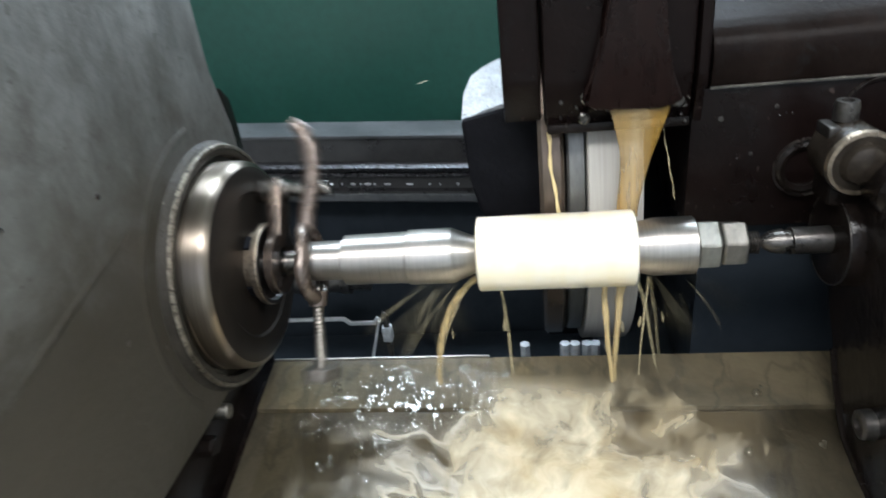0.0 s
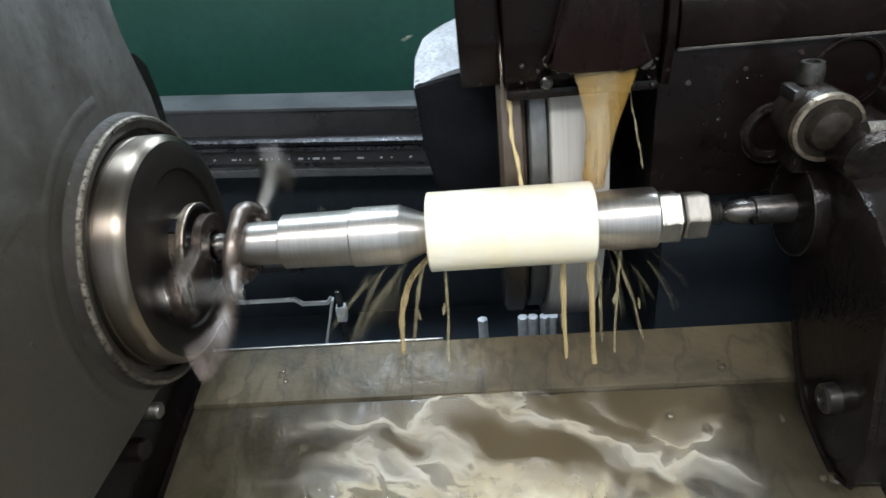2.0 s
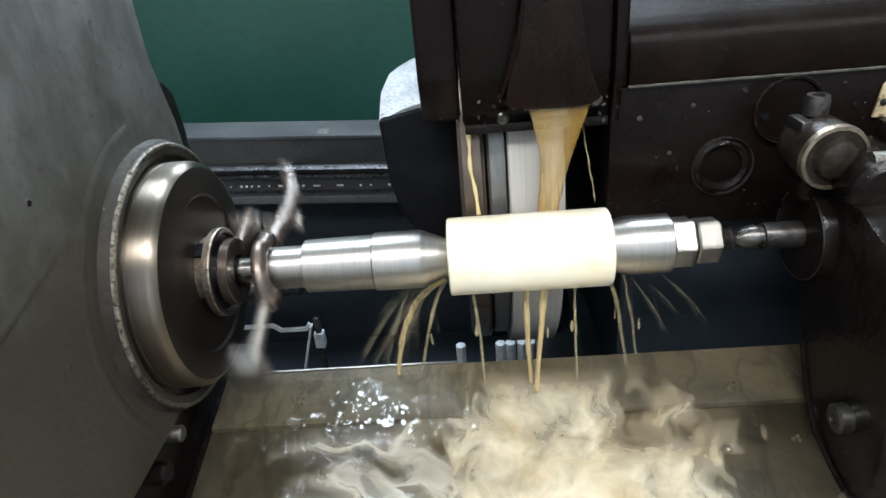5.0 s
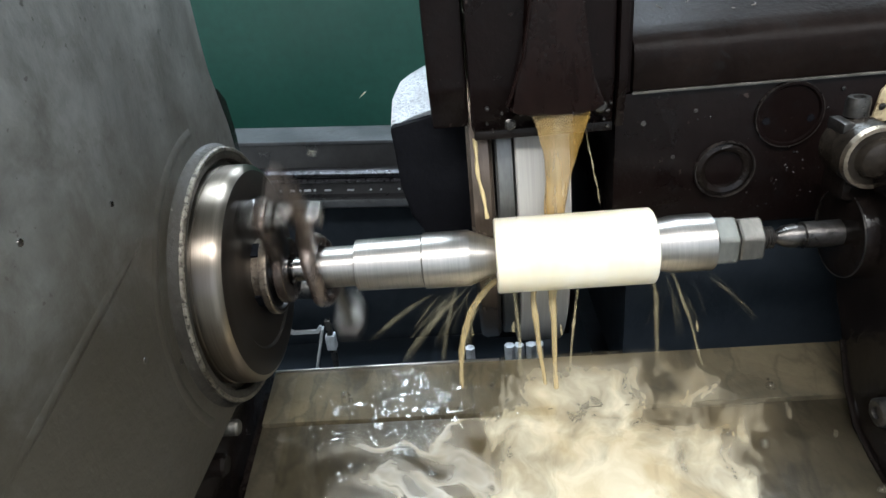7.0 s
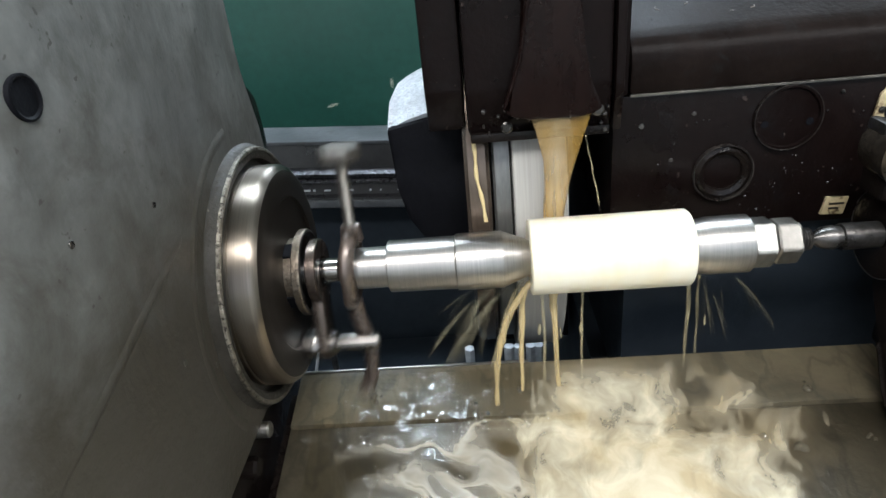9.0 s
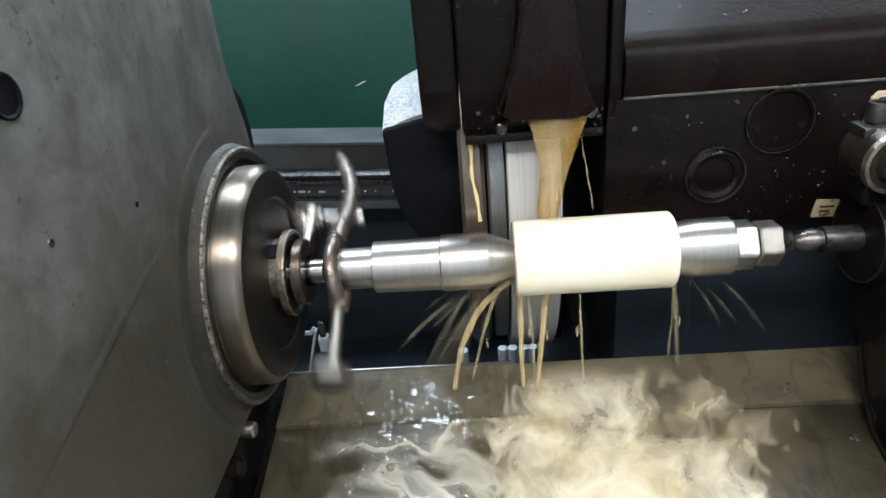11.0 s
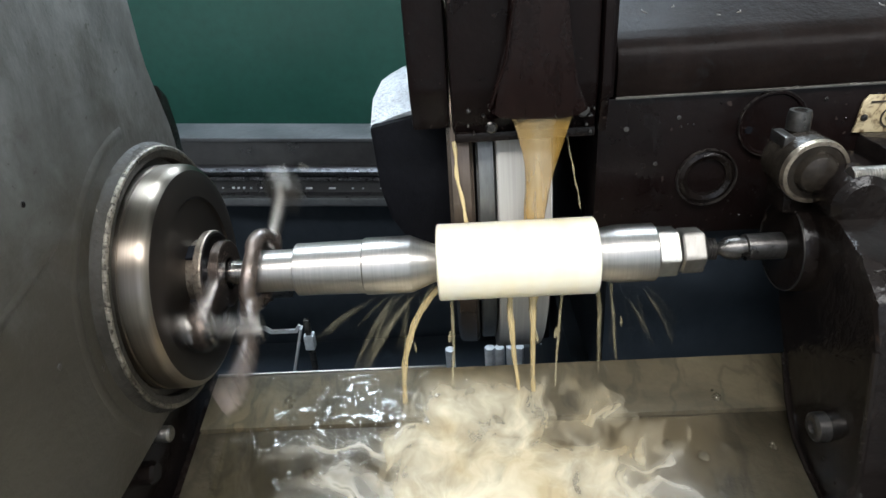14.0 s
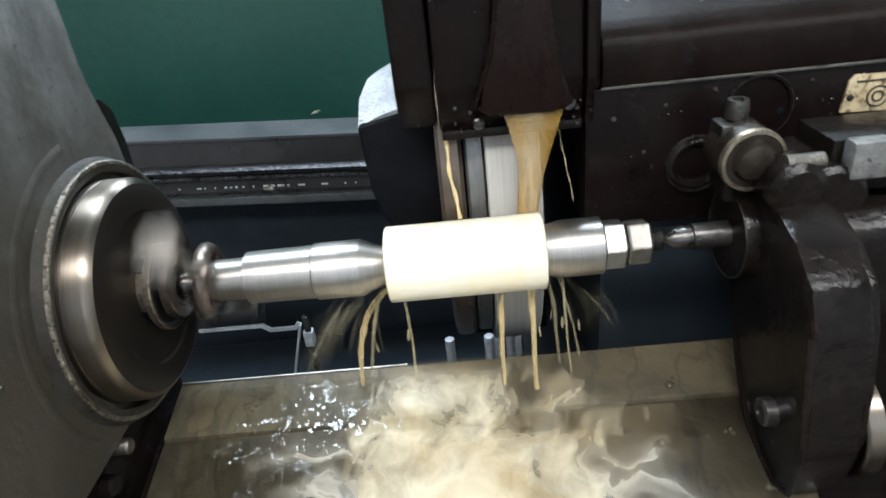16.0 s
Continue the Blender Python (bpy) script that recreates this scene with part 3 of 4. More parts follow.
part("cover", prism([(0.90, -0.1465), (0.806, -0.1465), (0.806, -0.196), (0.79, -0.203), (0.79, -0.213), (0.80, -0.216), (0.80, -0.228), (0.80, -0.254), (0.79, -0.258),
                     (0.79, -0.282), (0.83, -0.30), (0.90, -0.31)], -1.5, 0.5, "x", 0.002), RAIL_DARK, rear)
part("wiper_strip", prism([(0.792, -0.199), (0.784, -0.204), (0.786, -0.208), (0.793, -0.206)], -1.5, 0.5, "x", 0.001), RAIL_WET_GLINT, rear, "wet wiper strip, glints painted in")
part("wiper_strip", prism([(0.798, -0.219), (0.790, -0.223), (0.792, -0.226), (0.799, -0.225)], -1.5, 0.5, "x", 0.001), RAIL_WET_GLINT, rear, "wet wiper strip, glints painted in")
part("lower_rail", prism([(0.789, -0.262), (0.786, -0.264), (0.786, -0.279), (0.789, -0.281)], -1.5, 0.5, "x", 0.0008), RAIL_TOP, rear)
# Small pale boxes draw the bright specks along the rail.
drop = random.Random(4)
x = -0.62
while x < -0.2:
    w = drop.choice((0.003, 0.004, 0.005, 0.010, 0.014))
    part("rail_glint", box(x, x + w, 0.797, 0.801, -0.2465, -0.2435 + 0.001 * drop.random(), 0.0008), PALE_GLINT, rear)
    x += w + drop.choice((0.006, 0.010, 0.018, 0.034))
part("leg", box(-1.5, 0.5, 0.86, 0.90, FLOOR_Z, -0.31), BED_DARK, rear)

bed = thing("machine_bed", "oily black machine bed under the grinding wheel", "machine bed")
part("body", box(-1.5, 0.9, -0.35, 0.84, FLOOR_Z, -0.66, 0.01), BED_DARK, bed)
part("carriage_plinth", box(0.06, 0.9, 0.12, 0.84, -0.66, -0.2, 0.01), BED_DARK, bed)

bracket = thing("pale_bracket", "sheet bracket on the black bed, reflections painted pale", "bracket")
part("top_flange", prism([(-0.60, -0.486), (-0.47, -0.486), (-0.455, -0.499), (-0.40, -0.499), (-0.392, -0.484), (-0.396, -0.480), (-0.404, -0.492), (-0.452, -0.492), (-0.466, -0.479), (-0.60, -0.479)], 0.640, 0.646, "y", 0.0006), PALE_GLINT, bracket)
part("stay", prism([(-0.3965, -0.494), (-0.3915, -0.494), (-0.4400, -0.66), (-0.4455, -0.66)], 0.645, 0.66, "y", 0.001), PALE_GLINT, bracket)
post = thing("stop_post", "short worn steel stop post on the bed", "post")
part("bar", box(-0.380, -0.368, 0.624, 0.636, -0.66, -0.46, 0.003), DARK_STEEL, post)
part("cap", box(-0.384, -0.364, 0.620, 0.640, -0.53, -0.495, 0.003), WORN_SHEEN_WHITE, post)
drum = thing("lead_screw", "dark oily screw beneath the work", "screw")
part("rod", lathe([(-0.62, 0), (-0.62, 0.024), (-0.46, 0.024), (-0.458, 0.028), (-0.44, 0.028), (-0.438, 0.022), (-0.40, 0.022), (-0.40, 0)], 32, 0.66, -0.40), DARK_STEEL, drum)
bolt = thing("hex_bolt", "wet hex bolt on the black bed, glint painted pale", "bolt", group="bolts on the bed")
part("head", prism([(0.011 * math.cos(math.pi / 3 * k), 0.011 * math.sin(math.pi / 3 * k)) for k in range(6)], -0.625, -0.560, "z", 0.001), PALE_GLINT, bolt)
part("shank", lathe([(-0.66, 0), (-0.66, 0.008), (-0.60, 0.008), (-0.60, 0)], 16, axis="z"), DARK_STEEL, bolt)
bolt.location = (0.010, 0.645, 0)
for x in (-0.010, 0.034, 0.052, 0.078, -0.092):
    copy_thing(bolt, pose(x, 0.645, 0, 0, 0, x * 900))

# ---- wheel head, guard and grinding wheel ----
wheel = thing("grinding_wheel", "white abrasive grinding wheel turning behind the work", "grinding wheel", at=(0, 0, 0))
WR, WY = 0.20, 0.2285
part("rim", lathe([(-0.0186, 0.06), (-0.0186, WR - 0.001), (-0.0176, WR), (0.0225, WR), (0.0235, WR - 0.001), (0.0235, 0.06)], 160, WY), WHEEL, wheel)
part("grey_flange", lathe([(-0.034, 0), (-0.034, WR - 0.012), (-0.032, WR - 0.010), (-0.0205, WR - 0.010), (-0.0195, WR - 0.012), (-0.0195, 0)], 128, WY), FLANGE_GREY, wheel, "grey wheel flange")
part("brown_flange", lathe([(-0.056, 0), (-0.056, WR - 0.010), (-0.053, WR - 0.006), (-0.039, WR - 0.006), (-0.036, WR - 0.010), (-0.036, 0)], 128, WY), FLANGE_BROWN, wheel, "wet brown wheel flange")

guard = thing("wheel_guard", "dark brown enamelled wheel guard dripping with coolant", "wheel guard")
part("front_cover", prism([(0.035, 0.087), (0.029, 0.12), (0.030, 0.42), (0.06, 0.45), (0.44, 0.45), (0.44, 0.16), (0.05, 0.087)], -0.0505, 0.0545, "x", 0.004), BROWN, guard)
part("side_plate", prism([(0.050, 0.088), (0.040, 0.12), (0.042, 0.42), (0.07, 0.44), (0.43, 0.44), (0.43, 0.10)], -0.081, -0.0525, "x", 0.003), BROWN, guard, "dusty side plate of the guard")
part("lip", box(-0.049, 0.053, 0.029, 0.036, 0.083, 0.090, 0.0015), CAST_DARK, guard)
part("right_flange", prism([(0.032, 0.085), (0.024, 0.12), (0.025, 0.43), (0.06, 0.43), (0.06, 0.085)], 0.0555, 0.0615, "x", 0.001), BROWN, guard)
for x, z in ((-0.020, 0.109), (0.044, 0.102), (-0.022, 0.094)):
    part("screw", lathe([(0.034, 0), (0.0275, 0.0045), (0.0265, 0.003), (0.0265, 0)], 16, cx=x, cz=z, axis="y"), DARK_STEEL, guard)
wet = random.Random(8)
for k in range(12):
    x, z = wet.choice((wet.uniform(-0.045, 0.0), wet.uniform(0.042, 0.052))), wet.uniform(0.084, 0.112)
    r = wet.uniform(0.0008, 0.0018)
    part("drip_bead", lathe([(0.036, r), (0.0285, r), (0.0278, r * 0.7), (0.0274, 0)], 10, cx=x, cz=z, axis="y"), DARK_STEEL, guard, "wet glinting bead")
part("wheel_box", box(-0.05, 0.054, 0.24, 0.45, -0.25, 0.10, 0.004), BLACK, guard)

nozzle = thing("coolant_nozzle", "flat dark brown coolant nozzle on the wheel guard", "nozzle")
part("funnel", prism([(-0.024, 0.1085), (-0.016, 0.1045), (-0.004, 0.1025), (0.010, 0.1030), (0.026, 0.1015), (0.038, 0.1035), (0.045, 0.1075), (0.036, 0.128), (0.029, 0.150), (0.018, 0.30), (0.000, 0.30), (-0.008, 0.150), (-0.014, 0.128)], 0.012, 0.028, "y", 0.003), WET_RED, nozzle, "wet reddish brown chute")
part("rib", tube([(-0.024, 0.012, 0.112), (-0.012, 0.010, 0.145), (-0.003, 0.010, 0.2), (0.0, 0.010, 0.3)], 0.0014, 8), WET_RED, nozzle, "faded red rib")

splash = thing("splash_flap", "black rubber splash flap below a pale metal corner", "splash guard")
part("flap", prism([(-0.1195, 0.082), (-0.081, 0.090), (-0.052, 0.088), (-0.050, -0.02), (-0.075, -0.035), (-0.098, -0.02), (-0.110, 0.0), (-0.116, 0.03)], 0.085, 0.135, "y", 0.004), BLACK, splash)
bm = bmesh.new()
pts = [((-0.1195, 0.094, 0.080), (-0.1185, 0.120, 0.097), (-0.1130, 0.150, 0.1055), (-0.104, 0.158, 0.110)),
       ((-0.1010, 0.090, 0.0885), (-0.1005, 0.120, 0.1035), (-0.0990, 0.152, 0.1125), (-0.094, 0.162, 0.114)),
       ((-0.0820, 0.088, 0.0945), (-0.0820, 0.120, 0.1100), (-0.0820, 0.152, 0.1170), (-0.082, 0.164, 0.118))]
grid = [[bm.verts.new(p) for p in row] for row in pts]
for a, b in zip(grid, grid[1:]):
    for k in range(3):
        bm.faces.new((a[k], a[k + 1], b[k + 1], b[k]))
ext = bmesh.ops.extrude_face_region(bm, geom=bm.faces[:])
for v in ext["geom"]:
    if isinstance(v, bmesh.types.BMVert):
        v.co += Vector((0.002, 0.012, -0.02))
part("corner", bm, WORN_SHEEN_WHITE, splash, "pitted metal corner, sky sheen painted pale")

whead = thing("grinder_head", "dark brown enamelled grinding wheel head with round cover caps", "wheel head")
part("body", box(0.0625, 0.75, 0.065, 0.80, -0.02, 0.1000, 0.004), BROWN, whead)
part("upper_cover", prism([(0.061, 0.1015), (0.060, 0.122), (0.0612, 0.130), (0.0645, 0.1365), (0.0695, 0.1415), (0.077, 0.146), (0.30, 0.245), (0.80, 0.245), (0.80, 0.1015)], 0.074, 0.78, "x", 0.003), BROWN_TOP, whead, "dusty upper cover")
part("corner_block", prism([(0.0635, 0.1005), (0.061, 0.19), (0.09, 0.24), (0.40, 0.24), (0.40, 0.1005)], 0.0625, 0.0735, "x", 0.002), BROWN, whead)
# Thin steel tube added to draw the highlight that runs along the seam.
part("seam_highlight", tube([(0.0745 + 0.05 * k, 0.0625, 0.1003) for k in range(15)], 0.0012, 6), BOLT_STEEL, whead, "bright tube drawn as the seam's highlight")
part("underside", box(0.08, 0.75, 0.075, 0.78, -0.20, -0.021), BED_DARK, whead)
cap = part("round_cap", lathe([(0.067, 0), (0.0635, 0.0), (0.0635, 0.0225), (0.0615, 0.0235), (0.0615, 0.0255), (0.067, 0.0262)], 48, cx=0.1965, cz=0.0735, axis="y"), BROWN, whead, "round cover cap")
sight = part("oil_sight", lathe([(0.067, 0), (0.0665, 0.014), (0.0622, 0.0155), (0.0605, 0.019), (0.0625, 0.0225), (0.067, 0.0232)], 48, cx=0.1515, cz=0.0315, axis="y"), CAST_DARK, whead, "wet round oil sight")
# Lighter enamel on these two rims carries their faint edge highlights.
part("cap_rim", lathe([(0.0640, 0.0262), (0.0611, 0.0260), (0.0611, 0.0254), (0.0640, 0.0250)], 48, cx=0.1965, cz=0.0735, axis="y"), THIN_RIM, whead, "worn rim, glint painted lighter")
part("sight_rim", lathe([(0.0640, 0.0242), (0.0604, 0.0238), (0.0604, 0.0231), (0.0640, 0.0226)], 48, cx=0.1515, cz=0.0315, axis="y"), THIN_RIM, whead, "worn rim, glint painted lighter")
# Raised black discs stand for the shade inside the two holes.
for dx in (-0.017, 0.017):
    part("cap_hole", lathe([(0.0640, 0.0030), (0.0630, 0.0030), (0.0630, 0)], 14, cx=0.1965 + dx, cz=0.0690, axis="y"), BLACK, whead)
for x, z, r in ((0.085, 0.075, 0.002), (0.125, 0.082, 0.0016), (0.11, 0.045, 0.0016), (0.235, 0.09, 0.0016)):
    part("screw", lathe([(0.066, r), (0.0638, r), (0.0634, 0)], 12, cx=x, cz=z, axis="y"), DARK_STEEL, whead)

bm = bmesh.new()
bits = random.Random(21)
for k in range(60):
    x, u = bits.uniform(0.09, 0.42), bits.random()
    y = 0.077 + 0.223 * u
    z = 0.146 + 0.099 * u + 0.0035
    a, w = bits.uniform(0, 6.28), bits.uniform(0.001, 0.0035)
    tube([(x, y, z), (x + w * math.cos(a), y + w * math.sin(a), z + 0.45 * w * math.sin(a) + 0.0006), (x + 1.6 * w * math.cos(a + 0.7), y + 1.6 * w * math.sin(a + 0.7), z + 0.7 * w * math.sin(a + 0.7))],
         [0.0003, 0.0005, 0.0003], 5, bm=bm)
tagged(part("swarf", bm, surface("dark and pale swarf", (0.01, 0.009, 0.008), (0.25, 0.22, 0.18), (0.4, 0.6), big=40)), "scattered grinding swarf on the dusty cover", "swarf", kind="stuff")

bm = bmesh.new()
bits = random.Random(77)
for k in range(90):
    x = bits.uniform(0.085, 0.33) if k % 3 else bits.gauss(0.205, 0.035)
    z = bits.uniform(-0.015, 0.095) if k % 3 else bits.gauss(0.018, 0.018)
    r = bits.choice((0.0004, 0.0005, 0.0006, 0.0008, 0.0011))
    if -0.018 < z < 0.098 and x > 0.07:
        lathe([(0.0652, r), (0.0646, r * 0.95), (0.0650 - 0.7 * r, r * 0.6), (0.0648 - 0.85 * r, 0)], 7, cx=x, cz=z, axis="y", bm=bm)
tagged(part("coolant_drops", bm, surface("clear wet drop", (0.006, 0.004, 0.0035), (0.010, 0.007, 0.006), (0.04, 0.08), gloss=0.5)), "wet glinting coolant drops on the dark enamel", "droplets", kind="stuff")

plate = thing("label_plate", "yellowed label plate with a ring mark on the wheel head", "label plate")
part("sheet", prism([(0.2595, 0.0625), (0.325, 0.0605), (0.325, 0.0895), (0.2665, 0.0915), (0.2625, 0.087)], 0.0622, 0.0642, "y", 0.0004), LABEL, plate)
for r in (0.0085, 0.0045):
    bm = bmesh.new()
    lathe([(0.0620, r), (0.0614, r), (0.0614, r - 0.0012), (0.0620, r - 0.0012)], 32, cx=0.286, cz=0.0735, axis="y", bm=bm)
    part("ring_mark", bm, INK, plate)
part("mark_bar", box(0.268, 0.318, 0.0614, 0.062, 0.0855, 0.0868), INK, plate)
part("rivet", lathe([(0.0622, 0.0028), (0.0610, 0.0022), (0.0606, 0)], 16, cx=0.2655, cz=0.074, axis="y"), DARK_STEEL, plate)
small = thing("small_label", "small worn label plate on the wheel head", "label plate")
part("sheet", prism([(0.2345, -0.012), (0.253, -0.0125), (0.2555, 0.0025), (0.2375, 0.0035)], 0.0622, 0.0645, "y", 0.0003), LABEL, small)
for z in (0.0005, 0.0045):
    part("mark_bar", box(0.2405, 0.2475 + z, 0.0616, 0.0622, z - 0.008, z - 0.0064), INK, small)

# ---- the table with the headstock, work and tailstock ----
SLOPE = math.tan(radians(12.6))


def tz(y):
    return -0.119 + (y - 0.025) * SLOPE


table = thing("work_table", "wet olive steel work table sloping towards the front", "work table")
on_table.append(table)
part("ledge", prism([(0.025, -0.119), (-0.0285, tz(-0.0285) + 0.0005), (-0.0290, tz(-0.029) - 0.020), (0.025, -0.150)], -0.264, 0.232, "x", 0.0008), TABLE_STRIP, table, "stained rear ledge of the table")
part("plate", prism([(-0.0295, tz(-0.0295) - 0.0025), (-0.44, tz(-0.44) - 0.0025), (-0.44, tz(-0.44) - 0.03), (-0.0295, tz(-0.0295) - 0.03)], -0.2642, 0.232, "x", 0.0008), TABLE, table)
part("rear_lip", box(-0.264, -0.06, 0.0255, 0.0275, -0.135, -0.1178, 0.0005), STEEL, table, "bright worn rear edge")
part("base", box(-0.60, 0.60, -0.33, 0.02, -0.34, -0.235, 0.004), CAST_DARK, table)
part("side_rail", prism([(0.01, -0.13), (-0.34, tz(-0.34) - 0.006), (-0.34, -0.235), (0.01, -0.235)], -0.272, -0.2655, "x", 0.001), CAST_DARK, table)

head = thing("headstock", "grey painted headstock casting with a scuffed iron ring", "headstock")
on_table.append(head)
outline = [(0.030, -0.087), (0.070, -0.06), (0.074, 0.02), (0.068, 0.10), (0.0595, 0.131), (0.0553, 0.147), (0.0545, 0.163), (0.055, 0.20), (0.050, 0.28), (0.0, 0.32),
           (-0.12, 0.31), (-0.185, 0.27), (-0.215, 0.20), (-0.262, 0.12), (-0.32, -0.02), (-0.345, -0.087)]
bm = bmesh.new()
layers = []
for a in (0, 15, 30, 45, 60, 75, 90, None):
    out = 0.042 * (1 - math.sin(radians(a))) if a is not None else 0.0
    x = -0.2665 - 0.030 * (1 - math.cos(radians(a))) if a is not None else -0.62
    layers.append([bm.verts.new((x, y + (out if y < -0.15 else 0), z)) for y, z in outline])
bm.faces.new(layers[0])
bm.faces.new(layers[-1][::-1])
for a, b in zip(layers, layers[1:]):
    for k in range(len(outline)):
        bm.faces.new((a[k], b[k], b[(k + 1) % len(outline)], a[(k + 1) % len(outline)]))
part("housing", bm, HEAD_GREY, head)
part("rear_boss", prism([(0.060, -0.06), (0.082, -0.05), (0.088, 0.09), (0.084, 0.118), (0.072, 0.130), (0.060, 0.133)], -0.50, -0.269, "x", 0.003), CAST_DARK, head)
part("ring", lathe([(-0.2675, 0.1035), (-0.2650, 0.1008), (-0.2620, 0.0996), (-0.2592, 0.0988), (-0.2584, 0.0974), (-0.2584, 0.0920), (-0.2592, 0.0905), (-0.2675, 0.0900)], 96), RING_IRON, head, "dirty painted iron ring")
part("ring_edge", lathe([(-0.2600, 0.0996), (-0.2586, 0.0994), (-0.2577, 0.0984), (-0.2577, 0.0964), (-0.2582, 0.0958)], 96), SCUFFED, head, "scuffed bare edge of the ring")
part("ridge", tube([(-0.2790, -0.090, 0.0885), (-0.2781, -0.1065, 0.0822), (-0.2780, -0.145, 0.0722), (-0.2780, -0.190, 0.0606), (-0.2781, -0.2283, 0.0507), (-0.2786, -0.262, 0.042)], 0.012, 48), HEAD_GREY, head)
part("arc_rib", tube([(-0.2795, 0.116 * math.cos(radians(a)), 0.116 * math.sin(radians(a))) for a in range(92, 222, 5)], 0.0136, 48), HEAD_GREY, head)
for y, z in ((-0.118, 0.112), (-0.190, 0.125), (-0.139, 0.022), (-0.106, -0.005)):
    part("pit", lathe([(-0.2667, 0.0022), (-0.2662, 0.0018), (-0.2660, 0.0)], 10, cy=y, cz=z), DARK_STEEL, head)
part("foot", box(-0.62, -0.276, -0.33, 0.05, -0.19, -0.0875, 0.004), CAST_DARK, head, "dark oily foot")
# Black colour stands for the pit's dark depth; the recess itself is shallow.
part("plug", lathe([(-0.268, 0.0095), (-0.2658, 0.0095), (-0.2656, 0.0085), (-0.2664, 0.0075), (-0.2664, 0.0)], 32, cy=-0.1830, cz=0.1865), BLACK, head, "plug blackened for the pit's depth")
part("drip_screw", lathe([(-0.275, 0.0062), (-0.2615, 0.0062), (-0.2600, 0.0048), (-0.2600, 0.0020), (-0.2612, 0.0)], 20, cy=-0.072, cz=-0.093), BOLT_STEEL, head, "wet bright screw")
part("drip_bolt", lathe([(-0.278, 0.0085), (-0.2680, 0.0085), (-0.2660, 0.0065), (-0.2660, 0)], 20, cy=-0.094, cz=-0.1085), CAST_DARK, head, "wet black bolt")

dead = thing("headstock_centre", "worn steel centre in a bronze-brown collar", "lathe centre")
on_table.append(dead)
part("collar", lathe([(-0.2430, 0.0), (-0.2430, 0.0270), (-0.2345, 0.0275), (-0.2338, 0.0290), (-0.2336, 0.0328), (-0.2330, 0.0335), (-0.2285, 0.0338), (-0.2275, 0.0332)], 64), COLLAR, dead)
part("bore", lathe([(-0.2275, 0.0332), (-0.2268, 0.0315), (-0.2275, 0.0300), (-0.2300, 0.0285), (-0.2315, 0.0200), (-0.2315, 0.0)], 64), HUB_DARK, dead, "black bore")
# Black blocks in place of the shaded slots round the hub.
for a in (205, 25, 115, 295):
    c, d = math.cos(radians(a)), math.sin(radians(a))
    part("notch", prism([(c * r - d * w, d * r + c * w) for r, w in ((0.0240, -0.006), (0.0285, -0.006), (0.0285, 0.006), (0.0240, 0.006))], -0.2415, -0.2355, "x"), BLACK, dead)
part("neck", lathe([(-0.2365, 0), (-0.2365, 0.0125), (-0.2290, 0.0120), (-0.2280, 0.0100), (-0.2170, 0.0098), (-0.2163, 0.0085), (-0.2163, 0)], 40), POLISHED, dead, "oily polished neck")
part("point", lathe([(-0.2162, 0), (-0.2162, 0.0080), (-0.2148, 0.0080), (-0.2143, 0.0097), (-0.2050, 0.0094), (-0.1985, 0.0045), (-0.1985, 0)], 40), POLISHED, dead, "polished point")

drive = thing("drive_plate", "polished steel drive plate with a driving pin", "drive plate")
turning.append(drive)
part("disc", lathe([(-0.2645, 0.05), (-0.2645, 0.0850), (-0.2600, 0.0850), (-0.2595, 0.0838), (-0.2580, 0.0838), (-0.2575, 0.0850), (-0.2470, 0.0850), (-0.2450, 0.0846), (-0.2432, 0.0836), (-0.2418, 0.0820), (-0.2408, 0.0798)], 128), PLATE_STEEL, drive)
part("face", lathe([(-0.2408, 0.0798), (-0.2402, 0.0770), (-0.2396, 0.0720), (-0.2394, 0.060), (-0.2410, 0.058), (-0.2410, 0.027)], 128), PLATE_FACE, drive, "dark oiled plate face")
ry, rz = -0.167, -0.986
part("driver_arm", prism([(ry * r + rz * w, rz * r - ry * w) for r, w in ((0.0125, -0.010), (0.0150, -0.0135), (0.0620, -0.0135), (0.0690, -0.0090), (0.0715, 0.0), (0.0690, 0.0090), (0.0620, 0.0135), (0.0150, 0.0135), (0.0125, 0.010))], -0.2262, -0.2175, "x", 0.0012), DRIVER_STEEL, drive, "oily brown driving arm")
part("arm_eye", lathe([(-0.2258, 0.0125), (-0.2258, 0.0245), (-0.2250, 0.0255), (-0.2185, 0.0255), (-0.2178, 0.0245), (-0.2178, 0.0125), (-0.2258, 0.0125)], 48), DRIVER_STEEL, drive, "oily brown eye of the arm")
part("arm_nut", prism([(-0.010 + 0.0105 * math.cos(math.pi / 3 * k), -0.059 + 0.0105 * math.sin(math.pi / 3 * k)) for k in range(6)], -0.2395, -0.2266, "x", 0.0012), POLISHED, drive, "oily hex nut")
pin = part("pin", lathe([(-0.2172, 0), (-0.2172, 0.0092), (-0.2135, 0.0092), (-0.2125, 0.0080), (-0.2120, 0.0060), (-0.1800, 0.0060), (-0.1785, 0.0050), (-0.1785, 0)], 28, cy=-0.010, cz=-0.059), POLISHED, drive, "oily steel driving pin")

dog = thing("lathe_dog", "wet forged lathe dog clamped by a long hex bolt", "lathe dog")
turning.append(dog)
loop = []
for k in range(33):
    a = 2 * math.pi * k / 32
    z = 0.029 * math.cos(a)
    loop.append((-0.1945 + 0.004 * math.cos(a) ** 3, 0.024 * math.sin(a) * (1.0 if z > 0 else 0.86), z + 0.001))
bm = tube(loop[:-1] + [loop[0]], 0.0062, 14, squash=0.8)
part("loop", bm, DOG_IRON, dog)
